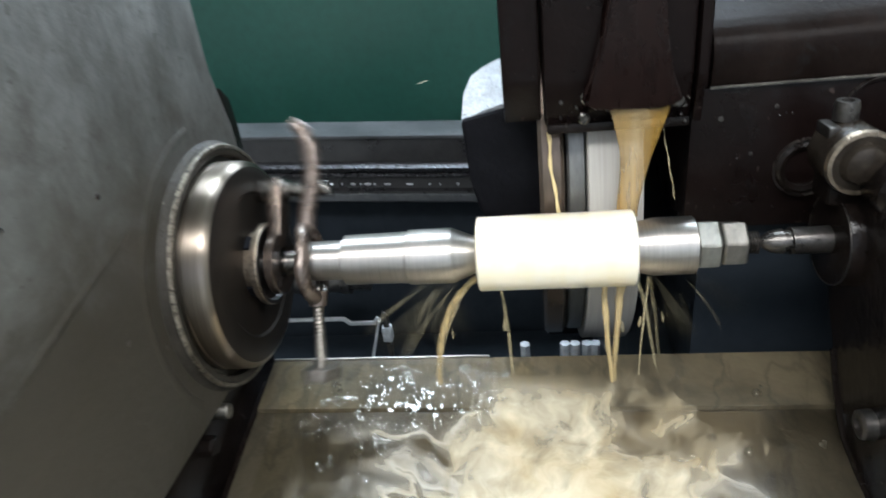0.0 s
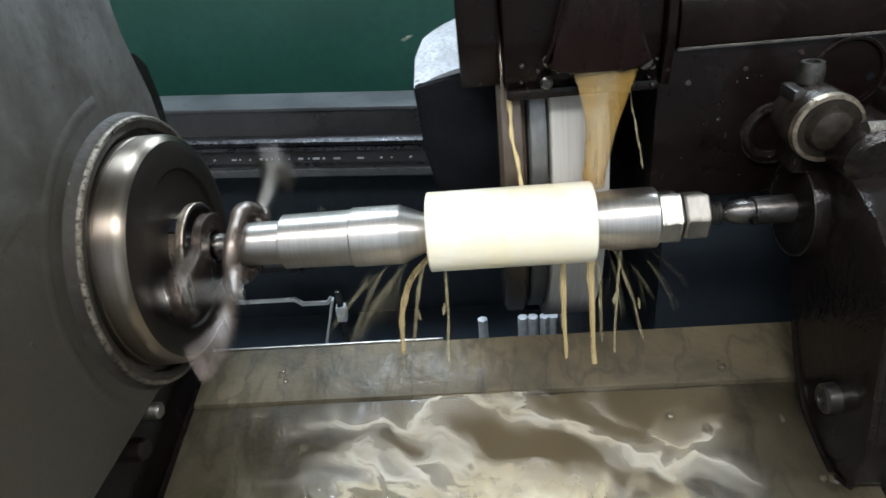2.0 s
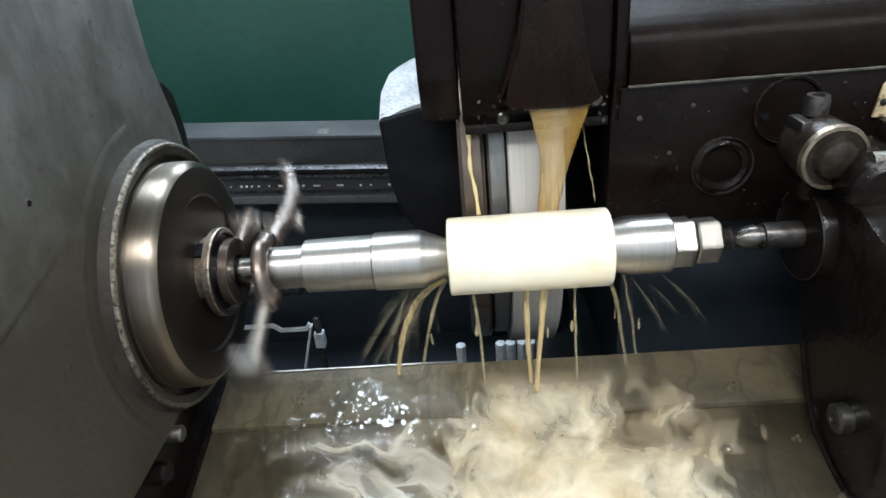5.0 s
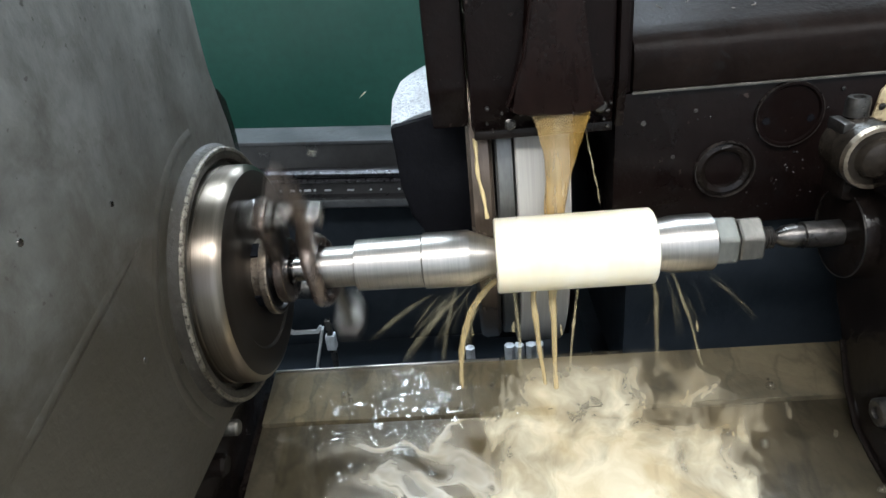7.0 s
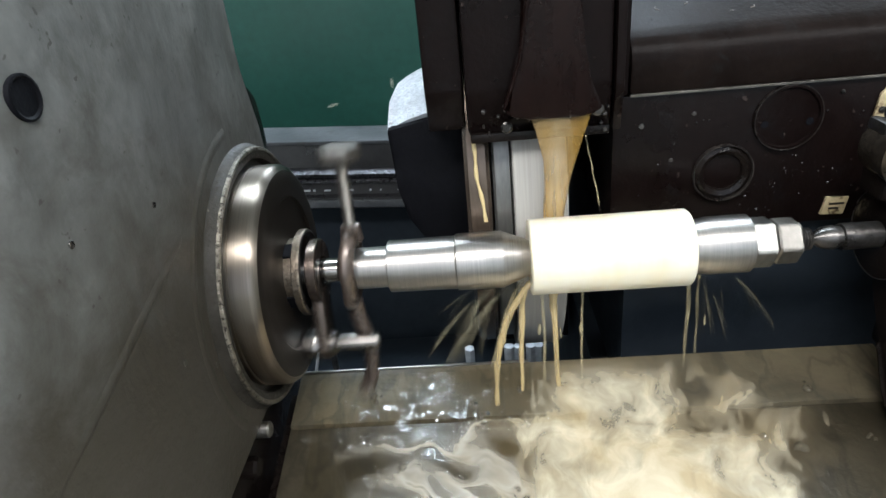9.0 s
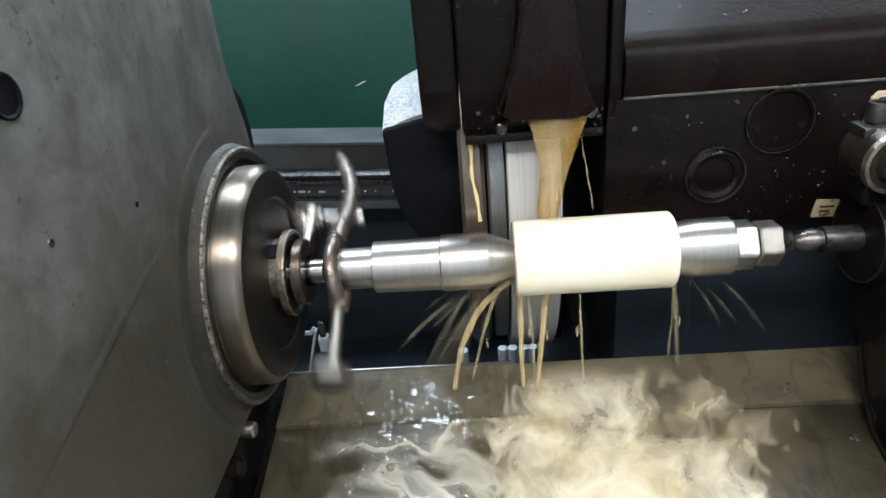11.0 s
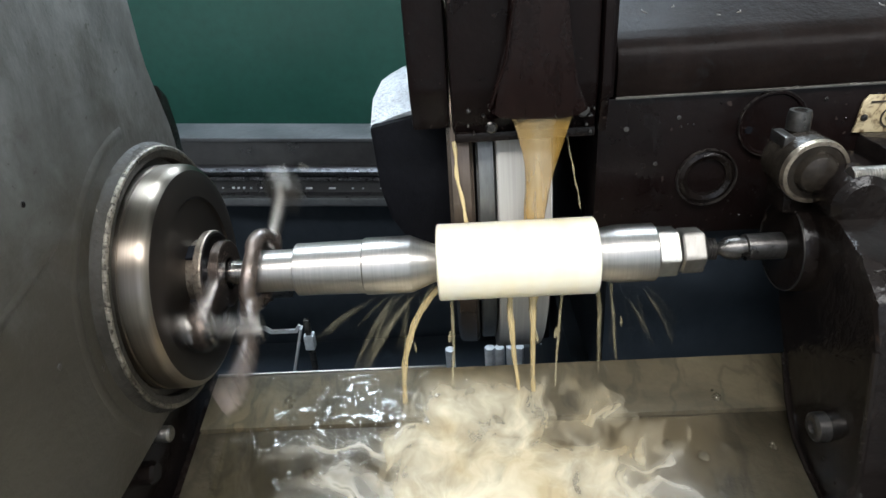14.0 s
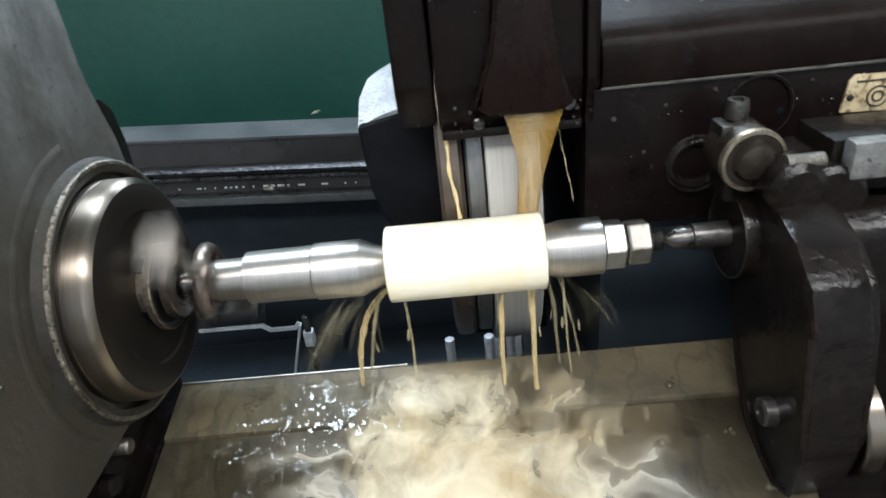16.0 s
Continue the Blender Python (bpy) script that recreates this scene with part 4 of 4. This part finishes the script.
part("tail", tube([(-0.1975, 0, -0.027), (-0.1960, 0, -0.042), (-0.1915, 0, -0.058), (-0.1900, 0, -0.076), (-0.1910, 0, -0.094), (-0.1955, 0, -0.106), (-0.2020, 0, -0.112)],
                  [0.0075, 0.0070, 0.0064, 0.0060, 0.0060, 0.0066, 0.0058], 14, squash=0.8), DOG_IRON, dog, "bent driving tail")
screw = part("bolt", thread(0.020, 0.0870, 0.0048, 0.0032, axis="z", cx=-0.1915), BOLT_STEEL, dog, "threaded clamping bolt")
bm = prism([(-0.1915 + 0.0160 * math.cos(math.pi / 3 * k), 0.0160 * math.sin(math.pi / 3 * k)) for k in range(6)], 0.0865, 0.0970, "z", 0.0012)
part("bolt_head", bm, HEAD_STEEL, screw, "worn steel hex bolt head")
part("boss", lathe([(0.024, 0.0), (0.024, 0.009), (0.036, 0.0075), (0.0375, 0.005), (0.0375, 0)], 24, axis="z", cx=-0.1915), DOG_IRON, dog)

arbor = thing("arbor", "turned steel arbor between centres", "arbor")
turning.append(arbor)
part("shank", lathe([(-0.1990, 0), (-0.1990, 0.0150), (-0.1980, 0.0160), (-0.1655, 0.0160), (-0.1655, 0.0005)], 96), STEEL, arbor)
part("sleeve", lathe([(-0.1655, 0.0), (-0.1655, 0.0192), (-0.1648, 0.0200), (-0.1142, 0.0205), (-0.1137, 0.0200), (-0.1137, 0)], 96), STEEL, arbor)
part("cone", lathe([(-0.1136, 0.0), (-0.1136, 0.0208), (-0.1130, 0.0218), (-0.0785, 0.0218), (-0.0775, 0.0212), (-0.0560, 0.0125), (-0.0560, 0)], 96), STEEL, arbor, "steel clamping cone")
part("cone", lathe([(0.0560, 0), (0.0560, 0.0185), (0.0720, 0.0215), (0.0730, 0.0218), (0.1015, 0.0218), (0.1022, 0.0210), (0.1022, 0)], 96), STEEL, arbor, "steel clamping cone")
part("nut", hexagon(0.1023, 0.1190, 0.0330), NUT_STEEL, arbor, "bright hex nut")
part("lock_nut", hexagon(0.1205, 0.1375, 0.0300), BOLT_STEEL, arbor, "worn steel hex lock nut")
part("thread", thread(0.1000, 0.1470, 0.0085, 0.002), DARK_STEEL, arbor)

work = thing("plastic_sleeve", "cream white plastic sleeve being ground on the arbor", "workpiece")
turning.append(work)
part("sleeve", lathe([(-0.0586, 0.0270), (-0.0583, 0.0281), (-0.0574, 0.0290), (0.0578, 0.0290), (0.0588, 0.0282), (0.0592, 0.0270)], 128), PLASTIC, work)
part("end_face", lathe([(-0.0560, 0.0120), (-0.0580, 0.0130), (-0.0586, 0.0270)], 128), PLASTIC, work)
part("end_face", lathe([(0.0592, 0.0270), (0.0585, 0.0190), (0.0560, 0.0180)], 128), PLASTIC, work)

tail = thing("tailstock", "wet black cast iron tailstock with a clamping screw", "tailstock")
on_table.append(tail)
part("centre", lathe([(0.1440, 0), (0.1445, 0.0008), (0.1560, 0.0080), (0.1640, 0.0092), (0.1645, 0.0080), (0.1690, 0.0080), (0.1695, 0.0100), (0.2120, 0.0100), (0.2120, 0)], 40), DARK_STEEL, tail, "dark steel tail centre")
part("nose", lathe([(0.1960, 0.0101), (0.1960, 0.0325), (0.1968, 0.0338), (0.1985, 0.0342), (0.2110, 0.0350), (0.2700, 0.0370), (0.2700, 0.0)], 64), CAST_DARK, tail)
end = [(0.034, 0.012), (0.022, -0.022), (-0.004, -0.052), (-0.019, -0.084), (-0.037, -0.115), (-0.058, -0.136), (-0.082, -0.1445), (-0.104, -0.1490), (-0.121, -0.140),
       (-0.127, -0.10), (-0.120, -0.062), (-0.110, -0.016), (-0.100, 0.012), (-0.075, 0.030), (-0.04, 0.042), (0.02, 0.042)]
part("nose_edge", lathe([(0.1966, 0.0336), (0.1957, 0.0336), (0.1957, 0.0330), (0.1966, 0.0328)], 64), DARK_STEEL, tail, "thin lighter edge of the nose")
part("end_web", prism(end, 0.2050, 0.2420, "x", 0.005), CAST_DARK, tail)
part("body", prism([(y * 0.93, z * 0.93 - 0.004) for y, z in end], 0.2425, 0.2510, "x", 0.003), CAST_DARK, tail)
part("barrel", prism([(-0.045, -0.14), (-0.050, -0.04), (-0.046, 0.015), (-0.03, 0.030), (0.03, 0.030), (0.055, 0.02), (0.06, -0.14)], 0.2515, 0.46, "x", 0.006), CAST_DARK, tail)
part("end_rib", tube([(0.2052, y, z) for y, z in end[3:12]], 0.0024, 8), CAST_DARK, tail, "raised wet rim of the end web")
part("foot_plate", box(0.2685, 0.52, -0.05, 0.03, -0.24, -0.142, 0.006), CAST_DARK, tail)
part("foot_bolt", lathe([(0.2060, 0.0105), (0.1975, 0.0100), (0.1960, 0.0080), (0.1960, 0.0045), (0.1990, 0.0040), (0.1990, 0)], 24, cy=-0.085, cz=-0.098), DARK_STEEL, tail, "dark socket bolt")
boss = part("clamp_boss", lathe([(0.016, 0), (0.016, 0.0215), (-0.015, 0.0220), (-0.0185, 0.0200), (-0.0185, 0.0150), (-0.0185, 0.0145), (-0.0235, 0.0120), (-0.0262, 0.0075), (-0.0270, 0.0)], 48, cx=0.1995, cz=0.0640, axis="y"), surface("oily bronze cap", (0.012, 0.0095, 0.0075), (0.034, 0.027, 0.020), (0.16, 0.3), 0.2, big=60, fine=250, relief=0.4, gloss=0.2), tail, "round oily bronze clamp boss")
part("bright_ring", lathe([(-0.0150, 0.0224), (-0.0188, 0.0216), (-0.0192, 0.0192), (-0.0182, 0.0186)], 48, cx=0.1995, cz=0.0640, axis="y"), COLLAR, boss, "bright worn ring")
cap_screw = part("cap_screw", lathe([(0.070, 0), (0.070, 0.0048), (0.0850, 0.0048), (0.0852, 0.0078), (0.0945, 0.0080), (0.0985, 0.0070), (0.0985, 0.0042), (0.0935, 0.0040), (0.0935, 0)], 28, cx=0.1975, cy=0.012, axis="z"), DARK_STEEL, tail, "socket cap screw")
part("arm", lathe([(-0.018, 0), (-0.018, 0.020), (-0.040, 0.019), (-0.044, 0.014), (-0.044, 0)], 32, cx=0.2200, cz=0.0500, axis="y"), CAST_DARK, tail)
part("boss_neck", box(0.186, 0.212, -0.010, 0.020, 0.030, 0.060, 0.004), CAST_DARK, tail)
part("threaded_rod", thread(0.2120, 0.2360, 0.0060, 0.0018, cy=-0.034, cz=0.0670), BOLT_STEEL, tail, "bright threaded rod")
part("rod_eye", lathe([(0.030, 0), (0.030, 0.026), (-0.030, 0.026), (-0.033, 0.022), (-0.033, 0)], 40, cx=0.2480, cz=0.0340, axis="y"), CAST_DARK, tail)
part("clamp_pad", box(0.182, 0.190, -0.004, 0.018, 0.076, 0.085, 0.002), DARK_STEEL, tail)

blocks = thing("clamp_block", "worn grey metal clamp block on the tailstock", "clamp block")
on_table.append(blocks)
part("block", box(0.2560, 0.2830, -0.034, -0.020, 0.050, 0.0760, 0.003), WORN_GREY, blocks)
part("block", box(0.2850, 0.3300, -0.034, -0.020, 0.048, 0.0780, 0.003), WORN_GREY, blocks)
part("carrier", box(0.2500, 0.3400, -0.020, 0.03, 0.035, 0.0740, 0.004), CAST_DARK, blocks)
wheel2 = thing("hand_wheel", "dark tailstock hand wheel with a polished rim", "hand wheel")
on_table.append(wheel2)
part("rim", lathe([(0.2520, 0.0400), (0.2516, 0.0425), (0.2530, 0.0440), (0.2625, 0.0450), (0.2640, 0.0435), (0.2640, 0.0400)], 96, -0.078, -0.112), PLATE_STEEL, wheel2, "polished steel rim")
part("face", lathe([(0.2522, 0), (0.2522, 0.016), (0.2540, 0.018), (0.2540, 0.034), (0.2524, 0.0398), (0.2638, 0.0398), (0.2638, 0)], 64, -0.078, -0.112), CAST_DARK, wheel2)

# ---- coolant ----
def sheet(name, x0, x1, y0, y1, lift, nx, ny, material, waves=0.0, seed=0):
    bm = bmesh.new()
    rows = []
    for j in range(ny + 1):
        row = []
        for i in range(nx + 1):
            x, y = x0 + (x1 - x0) * i / nx, y0 + (y1 - y0) * j / ny
            h = waves * noise.noise(Vector((x * 45 + seed, y * 35, seed)))
            base = tz(y) - (0.0025 if y < -0.029 else 0)
            row.append(bm.verts.new((x, y, base + lift + abs(h))))
        rows.append(row)
    for a, b in zip(rows, rows[1:]):
        for i in range(nx):
            bm.faces.new((a[i], a[i + 1], b[i + 1], b[i]))
    return bm


foam = tagged(part("coolant_foam", sheet("foam", -0.20, 0.22, -0.33, 0.023, 0.0020, 60, 50, FOAM, 0.0016, 3), FOAM), "cream coolant foam spreading over the wet table", "coolant foam", kind="stuff")
swirls = tagged(part("foam_swirls", sheet("swirl", -0.24, 0.24, -0.33, -0.03, 0.0012, 60, 40, FOAM_WHITE, 0.0006, 9), FOAM_WHITE), "pale foam swirls drifting down the wet table", "coolant foam", kind="stuff")
thin_film = tagged(part("coolant_emulsion", sheet("emulsion", -0.20, 0.225, -0.33, -0.032, 0.0005, 40, 30, EMULSION, 0.0004, 2), EMULSION), "thin tan coolant emulsion on the wet table", "coolant film", kind="stuff")
loose.append(("emulsion", thin_film))
runoff = tagged(part("coolant_film", sheet("film", -0.245, -0.02, -0.22, 0.024, 0.0008, 50, 60, WATER, 0.0010, 5), WATER), "clear rippling coolant running over the table", "coolant film", kind="stuff")
loose += [("foam", foam), ("swirls", swirls), ("film", runoff)]

stream = thing("coolant_stream", "amber coolant fanning out of the nozzle onto the work", "coolant stream")
bm = bmesh.new()
rows = []
N = 26
for j in range(N + 1):
    u = j / N
    z = 0.114 - 0.098 * u
    y = 0.0185 - 0.006 * u + 0.010 * u * u
    mid = 0.0152 - 0.004 * u + 0.0015 * math.sin(u * 5)
    half = 0.0180 * (1 - u) ** 2.4 + 0.0080
    row = []
    for k in range(20):
        a = 2 * math.pi * k / 20
        wob = 1 + 0.10 * noise.noise(Vector((k * 0.8, u * 5, 1.7)))
        row.append(bm.verts.new((mid + half * wob * math.cos(a), y + (0.0035 + 0.0012 * u) * math.sin(a), z)))
    rows.append(row)
for a, b in zip(rows, rows[1:]):
    for k in range(20):
        bm.faces.new((a[k], a[(k + 1) % 20], b[(k + 1) % 20], b[k]))
part("fan", bm, falling_sheet(), stream)
loose.append(("stream", stream))

thread_fall = thing("coolant_thread", "thin pale thread of coolant falling from the guard", "coolant thread")
part("strand", tube([(-0.0478 + 0.0006 * math.sin(k * 0.9) + 0.006 * (k / 12) ** 2, 0.037 - 0.012 * k / 12, 0.083 - 0.062 * k / 12) for k in range(13)],
                    [0.0015 + 0.0004 * math.sin(k * 1.7) for k in range(13)], 8), COOLANT_THICK, thread_fall)
loose.append(("thread", thread_fall))
thin_fall = thing("coolant_thread", "thin broken thread of coolant falling beside the wheel", "coolant thread")
part("strand", tube([(0.0362 + 0.0100 * k / 14 + 0.0003 * math.sin(k * 1.3), 0.040 - 0.012 * k / 14, 0.083 - 0.058 * k / 14) for k in range(15)],
                    [0.0006 + 0.0003 * math.sin(k * 2.1) for k in range(15)], 8), COOLANT_PALE, thin_fall)
loose.append(("thread", thin_fall))


def strand(x0, y0, z0, dx, dy, z1, r, seed, n=16, bow=1.0):
    pts, rad = [], []
    for k in range(n + 1):
        u = k / n
        w = 0.0016 * noise.noise(Vector((u * 4, seed * 3.1, 0)))
        pts.append((x0 + dx * (1 - (1 - u) ** bow) + w, y0 + dy * u, z0 + (z1 - z0) * (0.45 * u + 0.55 * u * u)))
        rad.append(r * (0.55 + 0.6 * abs(noise.noise(Vector((u * 6, seed * 1.7, 5))))) * (1 - 0.3 * u))
    return pts, rad


drips = []
for n, (x, dx, dy, r, on) in enumerate((
        (-0.060, -0.042, -0.004, 0.0042, True), (-0.064, -0.040, 0.02, 0.0024, True), (-0.047, 0.004, 0.004, 0.0022, True),
        (-0.012, 0.002, -0.004, 0.0038, False), (0.006, -0.001, -0.006, 0.0048, False), (0.028, 0.001, 0.004, 0.0018, False),
        (0.060, 0.014, 0.012, 0.0030, True), (0.068, 0.030, 0.03, 0.0020, True))):
    d = thing("coolant_drip", "amber drip of coolant falling from the turning work", "coolant drip", group="drips under the work")
    z1 = tz(min(0.02, dy)) + 0.001 if dy < 0.02 else -0.16
    pts, rad = strand(0, 0.0, -0.0265 if -0.058 < x < 0.058 else -0.0200, dx, dy, z1, r, n + 1, bow=1.7 if n == 0 else 1.0)
    part("strand", tube(pts, rad, 10), COOLANT_PALE if n in (1, 2, 5, 6, 7) else COOLANT, d)
    for k in range(1):
        p, s = Vector(pts[9]), 0.0006 + 0.0005 * ((n + k) % 3)
        bead = tube([(p.x + 0.004 * math.sin(n * 2 + k * 3), p.y - 0.004, p.z + 0.006), (p.x + 0.0045 * math.sin(n * 2 + k * 3), p.y - 0.004, p.z), (p.x + 0.0048 * math.sin(n * 2 + k * 3), p.y - 0.004, p.z - 0.004)],
                    [s * 0.4, s, s * 0.5], 8)
        part("bead", bead, COOLANT_PALE, d)
    drips.append((d, x, on, n))

spray = []
fling = random.Random(5)
for n in range(24):
    left = n < 17
    d = thing("coolant_spray", "thin blurred strand of coolant flung off the arbor", "coolant spray", group="spray below the work")
    ang = radians(-fling.uniform(8, 50) if left else fling.uniform(4, 40))
    L = fling.uniform(0.07, 0.12)
    back, out, start = fling.uniform(-0.01, 0.05), fling.uniform(0.0006, 0.0019), fling.uniform(0.05, 0.45)
    pts = []
    for k in range(11):
        u = start + (1 - start) * k / 10
        pts.append((math.sin(ang) * L * u * (1 - 0.12 * u), back * u, -L * math.cos(ang) * (0.75 * u + 0.25 * u * u)))
    part("strand", tube(pts, [out * math.sin(math.pi * (k + 0.5) / 11) for k in range(11)], 8), COOLANT_MIST, d)
    spray.append((d, n, left))

bubbles = []
rnd = random.Random(12)
heart = (0, 0)
for n in range(54):
    if n % 3 == 0:
        heart = (rnd.uniform(0.105, 0.205) if n % 2 else rnd.uniform(-0.235, -0.10), -0.22 + 0.23 * rnd.random())
    x, y = heart[0] + rnd.uniform(-0.006, 0.006), heart[1] + rnd.uniform(-0.006, 0.006)
    r = rnd.choice((0.0012, 0.0018, 0.0026, 0.0038))
    b = part("bubble", lathe([(-0.0004, r), (r * 0.35, r * 0.93), (r * 0.7, r * 0.66), (r * 0.92, r * 0.3), (r, 0)], 14, axis="z"), BUBBLE)
    b.location = (x, y, tz(y) - (0.0025 if y < -0.029 else 0) + 0.0012)
    tagged(b, "clear coolant bubble floating on the wet table", "bubble", "bubbles on the table")
    bubbles.append((b, b.location.copy(), n))

chips = []
for n in range(2):
    c = part("plastic_chip", tube([(0, 0, 0), (0.0005, 0.0003, 0.003), (0.0004, 0.0005, 0.007), (0.0008, 0.0003, 0.010)], [0.0002, 0.0005, 0.0005, 0.0002], 6), CHIP)
    tagged(c, "tiny cream plastic chip flying off the wheel", "chip", "flying chips")
    chips.append((c, n))


# ---- everything that moves ----
def motions():
    tenths = [k / 10 for k in range(161)]
    frames = [k / FPS for k in range(16 * FPS + 1)]
    for ob in on_table:
        walk(ob, [(t, pose(travel(t), 0, 0)) for t in tenths])
    for ob in turning:
        walk(ob, [(t, pose(travel(t), 0, 0, spin(t), 0, 0)) for t in frames])
    for kind, ob in loose:
        if kind == "foam":
            slide = [float(np.interp(t, (0, 1.0, 1.8, 2.3, 3.0, 3.6, 6.3, 16), (-0.02, -0.065, -0.11, -0.10, -0.045, -0.015, 0.0, 0.0))) + 0.004 * math.sin(t * 2.1) for t in tenths]
            drift = [float(np.interp(t, (0, 2, 4, 7, 8.5, 12.5, 16), (0.01, 0.02, 0.028, 0.012, 0.016, -0.016, -0.012))) for t in tenths]
            walk(ob, [(t, pose(1.15 * travel(t) + x + 0.004 * math.sin(t * 1.3), y, y * SLOPE)) for t, x, y in zip(tenths, drift, slide)])
        elif kind == "swirls":
            walk(ob, [(t, pose(travel(t) * 0.6 + 0.006 * math.sin(t * 0.9), 0.005 * math.sin(t * 1.4), 0.005 * math.sin(t * 1.4) * SLOPE)) for t in tenths])
        elif kind == "emulsion":
            walk(ob, [(t, pose(travel(t), 0, 0)) for t in tenths])
        elif kind == "film":
            run = [float(np.interp(t, (0, 0.6, 1.2, 2.2, 2.8, 3.3, 16), (0.0, -0.01, -0.12, -0.12, -0.02, 0.0, 0.0))) - 0.006 + 0.004 * math.sin(t * 7.3) for t in tenths]
            walk(ob, [(t, pose(travel(t) + 0.004 * math.sin(t * 9.1), y, y * SLOPE)) for t, y in zip(tenths, run)])
        else:
            walk(ob, [(t, pose(0.0012 * math.sin(t * 7.1), 0, 0, 0, 0.9 * math.sin(t * 5.3), 0)) for t in tenths])
    for d, x, on, n in drips:
        walk(d, [(t, pose(x + (travel(t) if on else 0) + 0.003 * math.sin(t * 3.7 + n), 0.001 * math.sin(t * 4 + n), 0,
                          2 * math.sin(t * 4.1 + 2 * n), 3.5 * math.sin(t * 5.3 + n * 1.7) + (1.6 if on else 0.5) * math.sin(t * 23 + n * 2.9), 20 * math.sin(t * 2.3 + n))) for t in frames])
    for d, n, left in spray:
        walk(d, [(t, pose((-0.068 - 0.006 * (n % 4) if left else 0.068 + 0.008 * (n % 3)) + travel(t), 0.002 * math.sin(t * 5 + n), -0.016,
                          4 * math.sin(t * 6 + n), 5 * math.sin(t * 7.3 + n * 2.1) + 8 * math.sin(t * (46 + n) + n * 1.3), 0)) for t in frames])
    for b, p, n in bubbles:
        walk(b, [(t, pose(p.x + travel(t) + 0.002 * math.sin(t * 1.1 + n), p.y, p.z)) for t in tenths[::2]])
    for c, n in chips:
        rows = []
        for t in frames:
            u = (t * 0.9 + n * 0.27) % 1.0
            rows.append((t, pose(-0.10 - 0.16 * u - 0.02 * n, 0.13 + 0.02 * n, 0.10 + 0.10 * u - 0.34 * u * u, 200 * math.sin(u), 60 * n, 150 * u)))
        walk(c, rows)


motions()
